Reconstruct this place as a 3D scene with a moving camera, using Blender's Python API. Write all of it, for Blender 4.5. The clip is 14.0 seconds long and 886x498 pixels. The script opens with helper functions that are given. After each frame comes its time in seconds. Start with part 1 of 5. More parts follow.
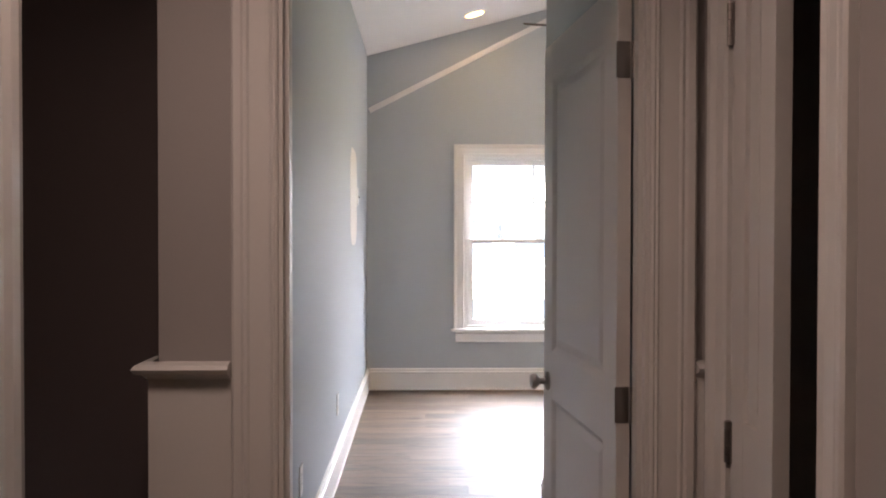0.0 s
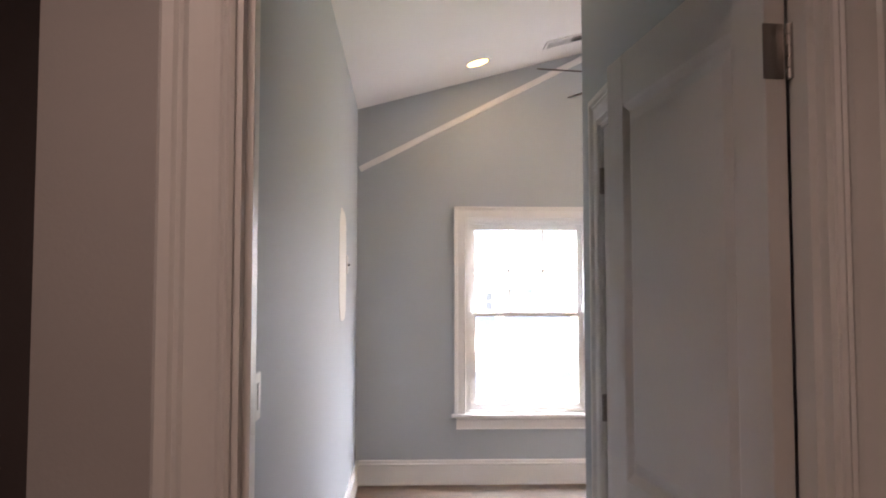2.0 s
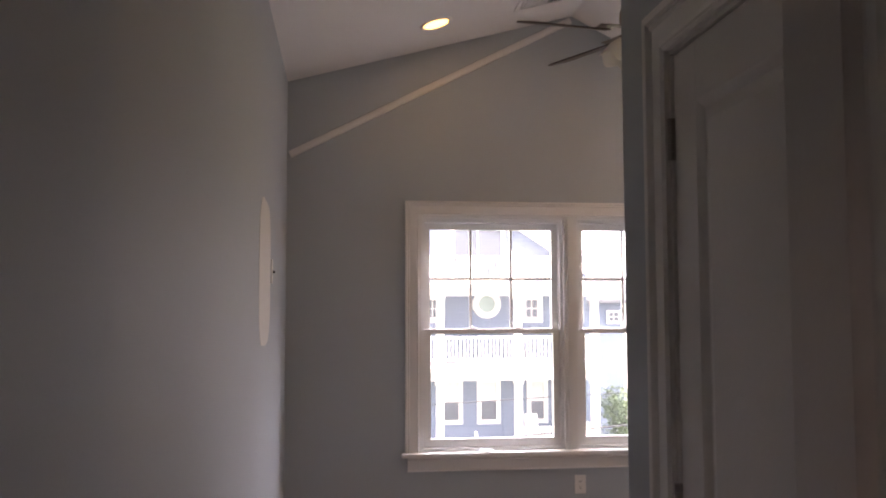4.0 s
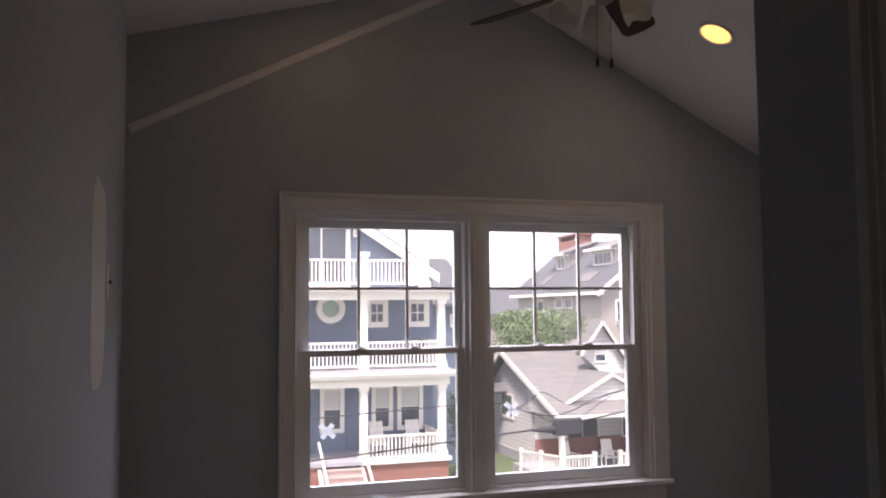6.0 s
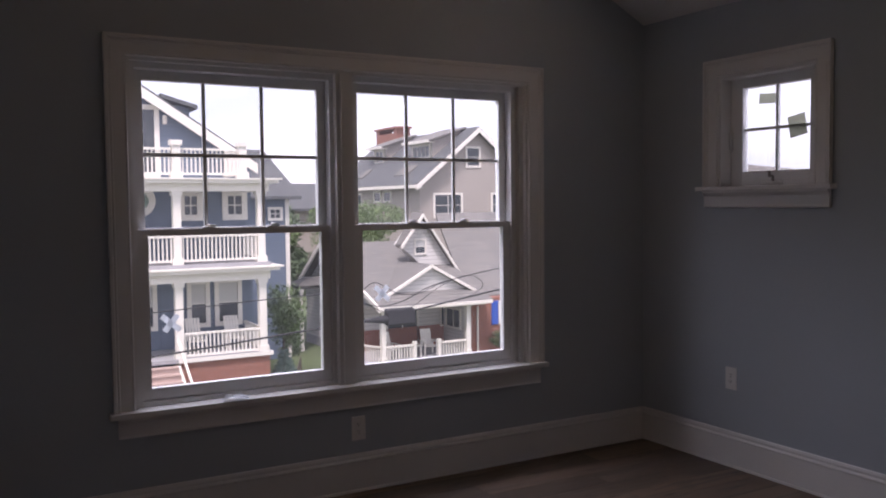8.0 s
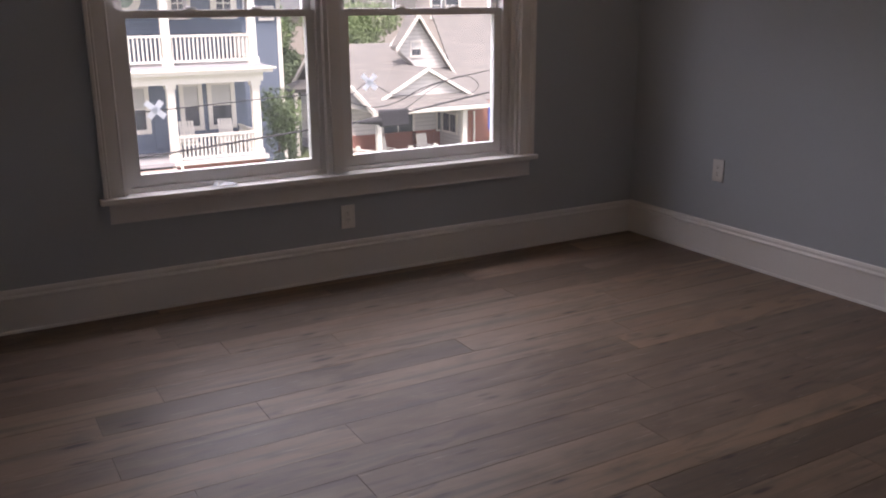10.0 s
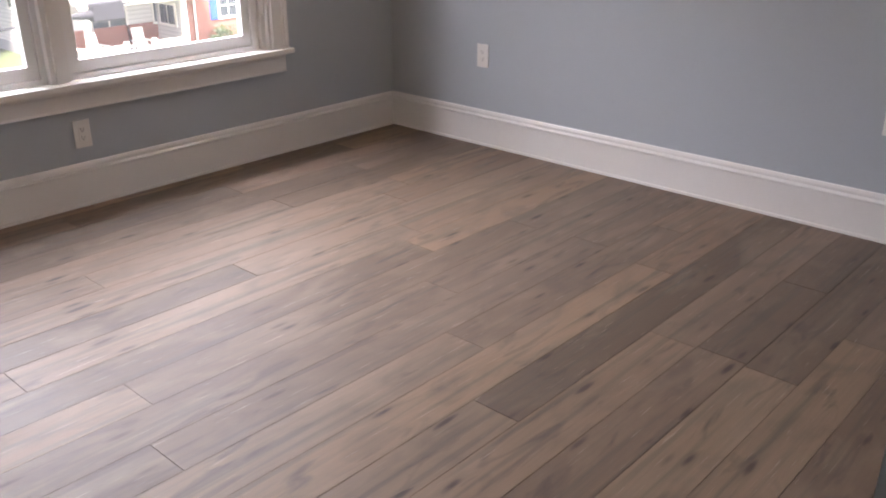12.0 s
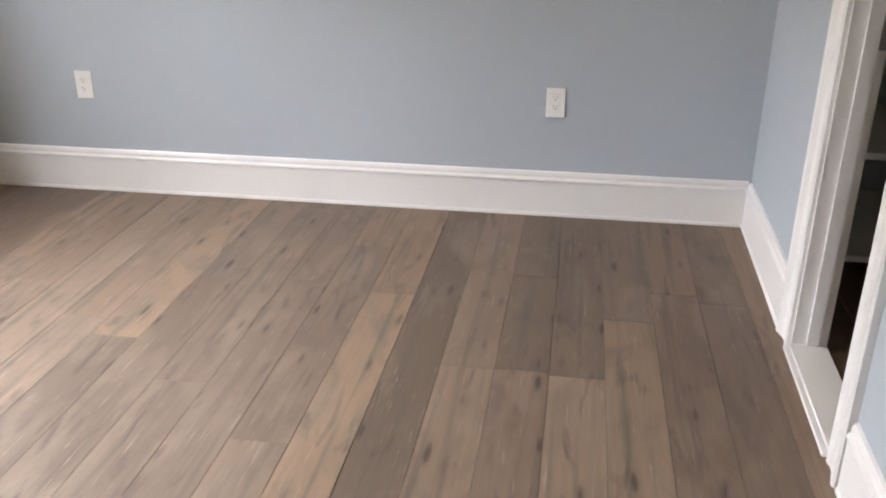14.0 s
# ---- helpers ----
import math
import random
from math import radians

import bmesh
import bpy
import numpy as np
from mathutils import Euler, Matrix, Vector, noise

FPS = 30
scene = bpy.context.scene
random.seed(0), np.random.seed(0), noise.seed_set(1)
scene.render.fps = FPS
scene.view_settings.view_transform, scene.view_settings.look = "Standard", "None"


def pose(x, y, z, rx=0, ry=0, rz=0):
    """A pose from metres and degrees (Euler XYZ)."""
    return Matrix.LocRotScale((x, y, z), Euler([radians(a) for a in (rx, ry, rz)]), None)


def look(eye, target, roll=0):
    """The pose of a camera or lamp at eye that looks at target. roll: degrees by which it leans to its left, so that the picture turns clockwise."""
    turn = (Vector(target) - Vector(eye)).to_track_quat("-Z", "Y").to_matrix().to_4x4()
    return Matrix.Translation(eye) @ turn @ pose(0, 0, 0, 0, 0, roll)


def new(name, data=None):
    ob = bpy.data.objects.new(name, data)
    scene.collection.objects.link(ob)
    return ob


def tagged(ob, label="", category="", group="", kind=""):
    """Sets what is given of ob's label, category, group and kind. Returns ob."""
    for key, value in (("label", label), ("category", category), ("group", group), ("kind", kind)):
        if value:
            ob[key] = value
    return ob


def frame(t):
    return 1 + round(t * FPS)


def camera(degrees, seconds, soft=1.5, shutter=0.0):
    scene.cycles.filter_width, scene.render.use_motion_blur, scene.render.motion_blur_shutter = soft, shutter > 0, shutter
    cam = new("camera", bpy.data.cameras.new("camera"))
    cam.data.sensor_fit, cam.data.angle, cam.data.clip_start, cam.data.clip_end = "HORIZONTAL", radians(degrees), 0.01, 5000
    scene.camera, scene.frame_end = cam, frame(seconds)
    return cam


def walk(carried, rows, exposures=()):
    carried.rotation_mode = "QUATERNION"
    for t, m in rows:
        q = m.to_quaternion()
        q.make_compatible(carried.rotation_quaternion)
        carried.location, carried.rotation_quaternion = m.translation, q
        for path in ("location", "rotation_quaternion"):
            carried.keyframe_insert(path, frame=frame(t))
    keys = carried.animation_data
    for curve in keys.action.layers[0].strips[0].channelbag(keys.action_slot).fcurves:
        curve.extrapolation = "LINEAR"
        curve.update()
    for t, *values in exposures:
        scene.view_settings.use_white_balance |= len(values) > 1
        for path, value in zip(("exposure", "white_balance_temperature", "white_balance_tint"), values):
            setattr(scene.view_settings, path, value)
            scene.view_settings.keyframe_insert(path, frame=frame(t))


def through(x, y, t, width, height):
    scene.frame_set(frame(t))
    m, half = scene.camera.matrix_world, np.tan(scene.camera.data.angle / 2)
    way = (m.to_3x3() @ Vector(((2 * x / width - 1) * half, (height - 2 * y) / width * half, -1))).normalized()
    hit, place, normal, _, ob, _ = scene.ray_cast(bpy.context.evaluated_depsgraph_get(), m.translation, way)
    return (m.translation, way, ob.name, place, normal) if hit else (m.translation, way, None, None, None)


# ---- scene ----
cam = camera(54.1, 14.0, soft=2.0)

PATH = [
    (0, (0.463, -7.486, 1.349), (0.514, -5.487, 1.314), 0.1),
    (0.5, (0.425, -7.362, 1.387), (0.472, -5.363, 1.385), 0.1),
    (1, (0.412, -7.192, 1.396), (0.459, -5.194, 1.47), 0.1),
    (1.5, (0.405, -6.949, 1.39), (0.455, -4.952, 1.5), 0),
    (2, (0.373, -6.675, 1.379), (0.459, -4.681, 1.502), 0),
    (2.5, (0.341, -6.411, 1.374), (0.493, -4.422, 1.511), 0),
    (2.7, (0.354, -6.294, 1.398), (0.521, -4.305, 1.523), 0),
    (4.8, (0.308, -5.053, 1.474), (0.633, -3.084, 1.615), -0.2),
    (5, (0.285, -4.951, 1.499), (0.647, -2.988, 1.634), -0.2),
    (5.5, (0.243, -4.691, 1.521), (0.717, -2.753, 1.659), -0.3),
    (6, (0.214, -4.467, 1.507), (0.815, -2.565, 1.647), -0.5),
    (6.5, (0.213, -4.259, 1.494), (0.929, -2.398, 1.634), -0.6),
    (7, (0.203, -4.091, 1.456), (1.043, -2.28, 1.586), -0.7),
    (7.5, (0.193, -3.933, 1.432), (1.124, -2.163, 1.476), -0.7),
    (8, (0.168, -3.84, 1.399), (1.157, -2.104, 1.294), -0.6),
    (8.2, (0.178, -3.835, 1.378), (1.17, -2.106, 1.225), -0.6),
    (10.3, (0.213, -3.869, 1.302), (1.171, -2.216, 0.712), -0.3),
    (10.5, (0.234, -3.851, 1.288), (1.2, -2.213, 0.668), -0.3),
    (11, (0.257, -3.758, 1.277), (1.303, -2.207, 0.57), -0.2),
    (11.5, (0.258, -3.679, 1.285), (1.439, -2.257, 0.522), -0.2),
    (12, (0.265, -3.534, 1.291), (1.624, -2.292, 0.51), -0.1),
    (12.5, (0.26, -3.377, 1.29), (1.785, -2.351, 0.501), -0.1),
    (13, (0.273, -3.185, 1.292), (1.917, -2.372, 0.495), 0),
    (13.5, (0.292, -2.984, 1.302), (2.025, -2.389, 0.502), 0),
    (13.6, (0.307, -2.931, 1.289), (2.061, -2.395, 0.492), -0.1),
    (14, (0.34, -2.744, 1.294), (2.152, -2.456, 0.498), 0.1),
]

EXPO = [(0, 5.05, 6250, 19), (1.0, 5.2, 6300, 20), (2.0, 5.0, 6350, 22), (2.7, 4.32, 6400, 24), (4.8, 3.15, 6900, 31), (5.5, 2.43, 6700, 31), (6.0, 2.06, 6450, 30), (7.0, 1.75, 6250, 30),
        (8.2, 1.32, 6200, 30), (10.3, 2.25, 6700, 29), (11.0, 2.62, 6700, 28), (11.5, 3.05, 6650, 26), (12.0, 3.8, 6600, 24), (12.5, 3.75, 6700, 22), (13.0, 3.85, 6450, 19), (13.5, 4.05, 6450, 18), (14, 4.45, 6600, 16)]
walk(cam, [(t, look(eye, target, roll)) for t, eye, target, roll in PATH], EXPO)

# ---- world, sun ----
world = bpy.data.worlds.new("overcast_sky")
scene.world = world
world.use_nodes = True
wt = world.node_tree
wt.nodes.clear()
w_out = wt.nodes.new("ShaderNodeOutputWorld")
w_bg = wt.nodes.new("ShaderNodeBackground")
w_bg.inputs["Strength"].default_value = 0.115
w_sky = wt.nodes.new("ShaderNodeTexSky")
w_sky.sky_type = "NISHITA"
w_sky.sun_disc = False
w_sky.sun_elevation = radians(60)
w_sky.sun_rotation = radians(218.5)
w_co = wt.nodes.new("ShaderNodeTexCoord")
w_map = wt.nodes.new("ShaderNodeMapping")
w_map.inputs["Scale"].default_value = (1.0, 1.0, 3.5)
w_noise = wt.nodes.new("ShaderNodeTexNoise")
w_noise.inputs["Scale"].default_value = 3.2
w_noise.inputs["Detail"].default_value = 6.0
w_ramp = wt.nodes.new("ShaderNodeValToRGB")
w_ramp.color_ramp.elements[0].position = 0.36
w_ramp.color_ramp.elements[0].color = (3.1, 3.3, 3.6, 1)
w_ramp.color_ramp.elements[1].position = 0.62
w_ramp.color_ramp.elements[1].color = (4.9, 4.9, 4.95, 1)
w_mix = wt.nodes.new("ShaderNodeMix")
w_mix.data_type = "RGBA"
w_mix.inputs["Factor"].default_value = 0.86
wt.links.new(w_co.outputs["Generated"], w_map.inputs["Vector"])
wt.links.new(w_map.outputs["Vector"], w_noise.inputs["Vector"])
wt.links.new(w_noise.outputs["Fac"], w_ramp.inputs["Fac"])
wt.links.new(w_sky.outputs["Color"], w_mix.inputs["A"])
wt.links.new(w_ramp.outputs["Color"], w_mix.inputs["B"])
wt.links.new(w_mix.outputs["Result"], w_bg.inputs["Color"])
wt.links.new(w_bg.outputs["Background"], w_out.inputs["Surface"])

sun_data = bpy.data.lights.new("sun", "SUN")
sun_data.energy = 1.9
sun_data.angle = radians(12)
sun_data.color = (1.0, 0.94, 0.85)
sun = new("sun", sun_data)
sun.matrix_world = look((0, 0, 30), (0.62 * 20, 0.78 * 20, 30 - 1.73 * 20))

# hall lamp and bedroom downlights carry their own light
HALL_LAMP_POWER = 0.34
DOWNLIGHT_POWER = 0.36


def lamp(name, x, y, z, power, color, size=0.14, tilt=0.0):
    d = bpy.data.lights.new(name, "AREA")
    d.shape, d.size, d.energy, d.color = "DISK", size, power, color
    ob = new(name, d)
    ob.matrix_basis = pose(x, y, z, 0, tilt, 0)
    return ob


# unseen area lamps added outside the two windows, boosting the sky's light indoors
def sky_fill_lamp(name, x, y, z, target, w, h, power):
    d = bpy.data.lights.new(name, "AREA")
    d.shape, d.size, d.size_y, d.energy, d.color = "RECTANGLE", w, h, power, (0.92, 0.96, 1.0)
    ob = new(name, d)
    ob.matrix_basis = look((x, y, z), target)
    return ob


sky_fill_lamp("sky_fill_lamp", 1.86, 0.62, 2.62, (1.86, -1.6, 0.3), 2.0, 0.9, 20.0)
sky_fill_lamp("sky_fill_lamp", 1.4, 6.0, 5.4, (1.6, -1.0, 1.0), 9.0, 4.2, 150.0)
sky_fill_lamp("sky_fill_lamp", 4.35, -0.866, 2.55, (2.6, -0.866, 0.9), 0.6, 0.6, 5.8)
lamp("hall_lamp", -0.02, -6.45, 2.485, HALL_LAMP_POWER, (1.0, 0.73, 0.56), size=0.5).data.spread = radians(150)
for lx, ly, lz, lt in ((0.89, -0.52, 3.095, -14.9), (0.88, -2.12, 3.090, -14.9), (2.81, -0.82, 2.862, 27.1), (2.81, -2.12, 2.862, 27.1)):
    lamp("downlight_lamp", lx, ly, lz, DOWNLIGHT_POWER * (1.0 if lx > 2 else 0.2), (1.0, 0.72, 0.42), tilt=lt)


# ---- materials ----
def material(name, color, rough=0.6, metal=0.0, var=0.08, scale=3.0, fine=60.0, bump=0.05, coat=0.0, per_object=0.0, stretch=(1, 1, 1)):
    """Painted or plain surface with two scales of variation and a fine relief."""
    m = bpy.data.materials.new(name)
    m.use_nodes = True
    nt = m.node_tree
    p = nt.nodes["Principled BSDF"]
    p.inputs["Roughness"].default_value = rough
    p.inputs["Metallic"].default_value = metal
    p.inputs["Coat Weight"].default_value = coat
    co = nt.nodes.new("ShaderNodeTexCoord")
    mp = nt.nodes.new("ShaderNodeMapping")
    mp.inputs["Scale"].default_value = stretch
    nt.links.new(co.outputs["Object"], mp.inputs["Vector"])
    n1 = nt.nodes.new("ShaderNodeTexNoise")
    n1.inputs["Scale"].default_value = scale
    n1.inputs["Detail"].default_value = 5.0
    n2 = nt.nodes.new("ShaderNodeTexNoise")
    n2.inputs["Scale"].default_value = fine
    n2.inputs["Detail"].default_value = 3.0
    for n in (n1, n2):
        nt.links.new(mp.outputs["Vector"], n.inputs["Vector"])
    a = nt.nodes.new("ShaderNodeMath")
    a.operation = "MULTIPLY_ADD"
    a.inputs[1].default_value = 0.65
    nt.links.new(n1.outputs["Fac"], a.inputs[0])
    b = nt.nodes.new("ShaderNodeMath")
    b.operation = "MULTIPLY"
    b.inputs[1].default_value = 0.35
    nt.links.new(n2.outputs["Fac"], b.inputs[0])
    nt.links.new(b.outputs[0], a.inputs[2])
    r = nt.nodes.new("ShaderNodeMapRange")
    r.inputs["From Min"].default_value = 0.3
    r.inputs["From Max"].default_value = 0.7
    r.inputs["To Min"].default_value = 1.0 - var
    r.inputs["To Max"].default_value = 1.0 + var
    nt.links.new(a.outputs[0], r.inputs["Value"])
    h = nt.nodes.new("ShaderNodeHueSaturation")
    h.inputs["Color"].default_value = (*color, 1)
    value = r.outputs["Result"]
    if per_object:
        oi = nt.nodes.new("ShaderNodeObjectInfo")
        r2 = nt.nodes.new("ShaderNodeMapRange")
        r2.inputs["To Min"].default_value = 1.0 - per_object
        r2.inputs["To Max"].default_value = 1.0 + per_object
        nt.links.new(oi.outputs["Random"], r2.inputs["Value"])
        mu = nt.nodes.new("ShaderNodeMath")
        mu.operation = "MULTIPLY"
        nt.links.new(value, mu.inputs[0])
        nt.links.new(r2.outputs["Result"], mu.inputs[1])
        value = mu.outputs[0]
    nt.links.new(value, h.inputs["Value"])
    nt.links.new(h.outputs["Color"], p.inputs["Base Color"])
    rr = nt.nodes.new("ShaderNodeMapRange")
    rr.inputs["To Min"].default_value = max(0.02, rough - 0.07)
    rr.inputs["To Max"].default_value = min(1.0, rough + 0.07)
    nt.links.new(n1.outputs["Fac"], rr.inputs["Value"])
    nt.links.new(rr.outputs["Result"], p.inputs["Roughness"])
    bu = nt.nodes.new("ShaderNodeBump")
    bu.inputs["Strength"].default_value = bump
    bu.inputs["Distance"].default_value = 0.004
    nt.links.new(n2.outputs["Fac"], bu.inputs["Height"])
    nt.links.new(bu.outputs["Normal"], p.inputs["Normal"])
    return m


def glow(name, color, strength):
    m = bpy.data.materials.new(name)
    m.use_nodes = True
    p = m.node_tree.nodes["Principled BSDF"]
    p.inputs["Base Color"].default_value = (*color, 1)
    p.inputs["Emission Color"].default_value = (*color, 1)
    p.inputs["Emission Strength"].default_value = strength
    return m


def glass_material(name, tint=(1, 1, 1), gloss=0.08, haze=0.013):
    """Pane that lets light through, with a faint mirror reflection and a translucent veil imitating lens glare."""
    m = bpy.data.materials.new(name)
    m.use_nodes = True
    nt = m.node_tree
    nt.nodes.remove(nt.nodes["Principled BSDF"])
    out = nt.nodes["Material Output"]
    tr = nt.nodes.new("ShaderNodeBsdfTransparent")
    tr.inputs["Color"].default_value = (*tint, 1)
    gl = nt.nodes.new("ShaderNodeBsdfGlossy")
    gl.inputs["Roughness"].default_value = 0.02
    fr = nt.nodes.new("ShaderNodeFresnel")
    fr.inputs["IOR"].default_value = 1.0 + gloss * 5
    mx = nt.nodes.new("ShaderNodeMixShader")
    nt.links.new(fr.outputs["Fac"], mx.inputs["Fac"])
    nt.links.new(tr.outputs["BSDF"], mx.inputs[1])
    nt.links.new(gl.outputs["BSDF"], mx.inputs[2])
    # whitish lens-glare haze, mixed into the pane as a translucent share
    film = nt.nodes.new("ShaderNodeBsdfTranslucent")
    film.inputs["Color"].default_value = (0.8, 0.81, 0.84, 1)
    veil_mix = nt.nodes.new("ShaderNodeMixShader")
    veil_mix.inputs["Fac"].default_value = haze
    nt.links.new(mx.outputs["Shader"], veil_mix.inputs[1])
    nt.links.new(film.outputs["BSDF"], veil_mix.inputs[2])
    nt.links.new(veil_mix.outputs["Shader"], out.inputs["Surface"])
    return m


def thin_paper(name, color, through=0.85):
    """Thin paper or film that lets some light through from behind."""
    m = material(name, color, 0.5, var=0.06, scale=20, fine=120)
    nt = m.node_tree
    p = nt.nodes["Principled BSDF"]
    tl = nt.nodes.new("ShaderNodeBsdfTranslucent")
    tl.inputs["Color"].default_value = (*color, 1)
    mx = nt.nodes.new("ShaderNodeMixShader")
    mx.inputs["Fac"].default_value = through
    nt.links.new(p.outputs["BSDF"], mx.inputs[1])
    nt.links.new(tl.outputs["BSDF"], mx.inputs[2])
    nt.links.new(mx.outputs["Shader"], nt.nodes["Material Output"].inputs["Surface"])
    return m


def plank_material():
    """Wire-brushed grey-brown oak: streaked grain along the board, dark knots, worn pale patches, each board its own tone."""
    m = bpy.data.materials.new("oak_plank")
    m.use_nodes = True
    nt = m.node_tree
    N, L = nt.nodes, nt.links
    p = N["Principled BSDF"]
    co = N.new("ShaderNodeTexCoord")
    oi = N.new("ShaderNodeObjectInfo")
    off = N.new("ShaderNodeVectorMath")
    off.operation = "MULTIPLY_ADD"
    L.new(oi.outputs["Random"], off.inputs[0])
    off.inputs[1].default_value = (37.0, 91.0, 53.0)
    L.new(co.outputs["Object"], off.inputs[2])

    def noise_at(scale3, scale, detail=5.0, distort=0.0):
        mp = N.new("ShaderNodeMapping")
        mp.inputs["Scale"].default_value = scale3
        L.new(off.outputs["Vector"], mp.inputs["Vector"])
        n = N.new("ShaderNodeTexNoise")
        n.inputs["Scale"].default_value = scale
        n.inputs["Detail"].default_value = detail
        n.inputs["Distortion"].default_value = distort
        L.new(mp.outputs["Vector"], n.inputs["Vector"])
        return n

    grain = noise_at((1.0, 22.0, 1.0), 3.4, 9.0, 0.25)
    streak = noise_at((1.0, 34.0, 1.0), 0.9, 9.0, 0.15)
    blotch = noise_at((1.0, 2.2, 1.0), 2.8, 8.0, 1.2)
    patch = noise_at((1.0, 2.4, 1.0), 2.6, 8.0, 0.5)
    stain = noise_at((1.0, 5.5, 1.0), 3.2, 8.0, 1.0)
    fine = noise_at((4.0, 90.0, 1.0), 6.0, 3.0)
    brush = noise_at((1.0, 26.0, 1.0), 7.0, 3.0, 0.3)
    tone = N.new("ShaderNodeValToRGB")
    tone.color_ramp.elements[0].position, tone.color_ramp.elements[0].color = 0.0, (0.108, 0.083, 0.064, 1)
    tone.color_ramp.elements[1].position, tone.color_ramp.elements[1].color = 1.0, (0.276, 0.203, 0.137, 1)
    mid = tone.color_ramp.elements.new(0.45)
    mid.color = (0.178, 0.130, 0.098, 1)
    tn = N.new("ShaderNodeSeparateColor")
    L.new(oi.outputs["Color"], tn.inputs["Color"])
    L.new(tn.outputs["Red"], tone.inputs["Fac"])

    def blend(kind, fac, a, b):
        x = N.new("ShaderNodeMix")
        x.data_type, x.blend_type = "RGBA", kind
        for socket, v in (("Factor", fac), ("A", a), ("B", b)):
            if isinstance(v, (float, int, tuple)):
                x.inputs[socket].default_value = v
            else:
                L.new(v, x.inputs[socket])
        return x.outputs["Result"]

    def ramp(v, lo, hi, a, b):
        r = N.new("ShaderNodeMapRange")
        r.inputs["From Min"].default_value, r.inputs["From Max"].default_value = lo, hi
        r.inputs["To Min"].default_value, r.inputs["To Max"].default_value = a, b
        L.new(v, r.inputs["Value"])
        return r.outputs["Result"]

    # hue of the board: from rosy grey to honey tan
    c = blend("MULTIPLY", tn.outputs["Green"], tone.outputs["Color"], (1.05, 0.97, 0.90, 1))
    c = blend("MIX", ramp(blotch.outputs["Fac"], 0.50, 0.74, 0.0, 0.55), c, (0.092, 0.074, 0.064, 1))
    c = blend("MIX", ramp(patch.outputs["Fac"], 0.50, 0.70, 0.0, 0.45), c, (0.272, 0.211, 0.155, 1))
    c = blend("MIX", ramp(streak.outputs["Fac"], 0.54, 0.68, 0.0, 0.5), c, (0.080, 0.074, 0.060, 1))
    c = blend("MIX", ramp(stain.outputs["Fac"], 0.58, 0.76, 0.0, 0.8), c, (0.058, 0.047, 0.044, 1))
    c = blend("MULTIPLY", ramp(grain.outputs["Fac"], 0.36, 0.62, 0.22, 0.0), c, (0.42, 0.44, 0.41, 1))
    c = blend("MULTIPLY", ramp(fine.outputs["Fac"], 0.35, 0.6, 0.10, 0.0), c, (0.6, 0.56, 0.52, 1))
    # limed scratches of the wire brush
    c = blend("MIX", ramp(brush.outputs["Fac"], 0.66, 0.76, 0.0, 0.5), c, (0.42, 0.36, 0.31, 1))
    # knots
    mpk = N.new("ShaderNodeMapping")
    mpk.inputs["Scale"].default_value = (2.2, 9.5, 1.0)
    L.new(off.outputs["Vector"], mpk.inputs["Vector"])
    vor = N.new("ShaderNodeTexVoronoi")
    vor.voronoi_dimensions = "2D"
    vor.inputs["Scale"].default_value = 1.6
    L.new(mpk.outputs["Vector"], vor.inputs["Vector"])
    wob = N.new("ShaderNodeMath")
    wob.operation = "MULTIPLY_ADD"
    wob.inputs[1].default_value = 0.34
    L.new(stain.outputs["Fac"], wob.inputs[0])
    L.new(vor.outputs["Distance"], wob.inputs[2])
    pick = N.new("ShaderNodeSeparateColor")
    L.new(vor.outputs["Color"], pick.inputs["Color"])
    some = ramp(pick.outputs["Red"], 0.74, 0.97, 0.0, 0.8)
    knot = N.new("ShaderNodeMath")
    knot.operation = "MULTIPLY"
    L.new(ramp(wob.outputs[0], 0.21, 0.33, 1.0, 0.0), knot.inputs[0])
    L.new(some, knot.inputs[1])
    halo = N.new("ShaderNodeMath")
    halo.operation = "MULTIPLY"
    L.new(ramp(wob.outputs[0], 0.26, 0.52, 0.5, 0.0), halo.inputs[0])
    L.new(some, halo.inputs[1])
    c = blend("MIX", halo.outputs[0], c, (0.110, 0.078, 0.058, 1))
    c = blend("MIX", knot.outputs[0], c, (0.030, 0.025, 0.024, 1))
    L.new(c, p.inputs["Base Color"])
    L.new(ramp(grain.outputs["Fac"], 0.3, 0.7, 0.46, 0.61), p.inputs["Roughness"])
    p.inputs["Specular IOR Level"].default_value = 0.42
    bu = N.new("ShaderNodeBump")
    bu.inputs["Strength"].default_value = 0.25
    bu.inputs["Distance"].default_value = 0.003
    L.new(grain.outputs["Fac"], bu.inputs["Height"])
    L.new(bu.outputs["Normal"], p.inputs["Normal"])
    return m


M_WALL = material("blue_grey_wall_paint", (0.425, 0.468, 0.505), 0.62, var=0.03, scale=1.4, fine=160, bump=0.10)
M_WALL.node_tree.nodes["Principled BSDF"].inputs["Specular IOR Level"].default_value = 0.2
M_HALL = material("warm_grey_wall_paint", (0.42, 0.40, 0.39), 0.62, var=0.03, scale=1.4, fine=160, bump=0.10)
# stairwell shade is put into this wall colour; the true paint is unknown
M_STAIR = material("unlit_stairwell_shade_paint", (0.105, 0.082, 0.08), 0.8, var=0.05, scale=1.4, fine=120, bump=0.08)
M_PATCH = material("white_wall_primer", (0.66, 0.64, 0.60), 0.5, var=0.05, scale=6, fine=120, bump=0.15)
M_CEIL = material("white_ceiling_paint", (0.78, 0.77, 0.75), 0.8, var=0.02, scale=1.2, fine=140, bump=0.08)
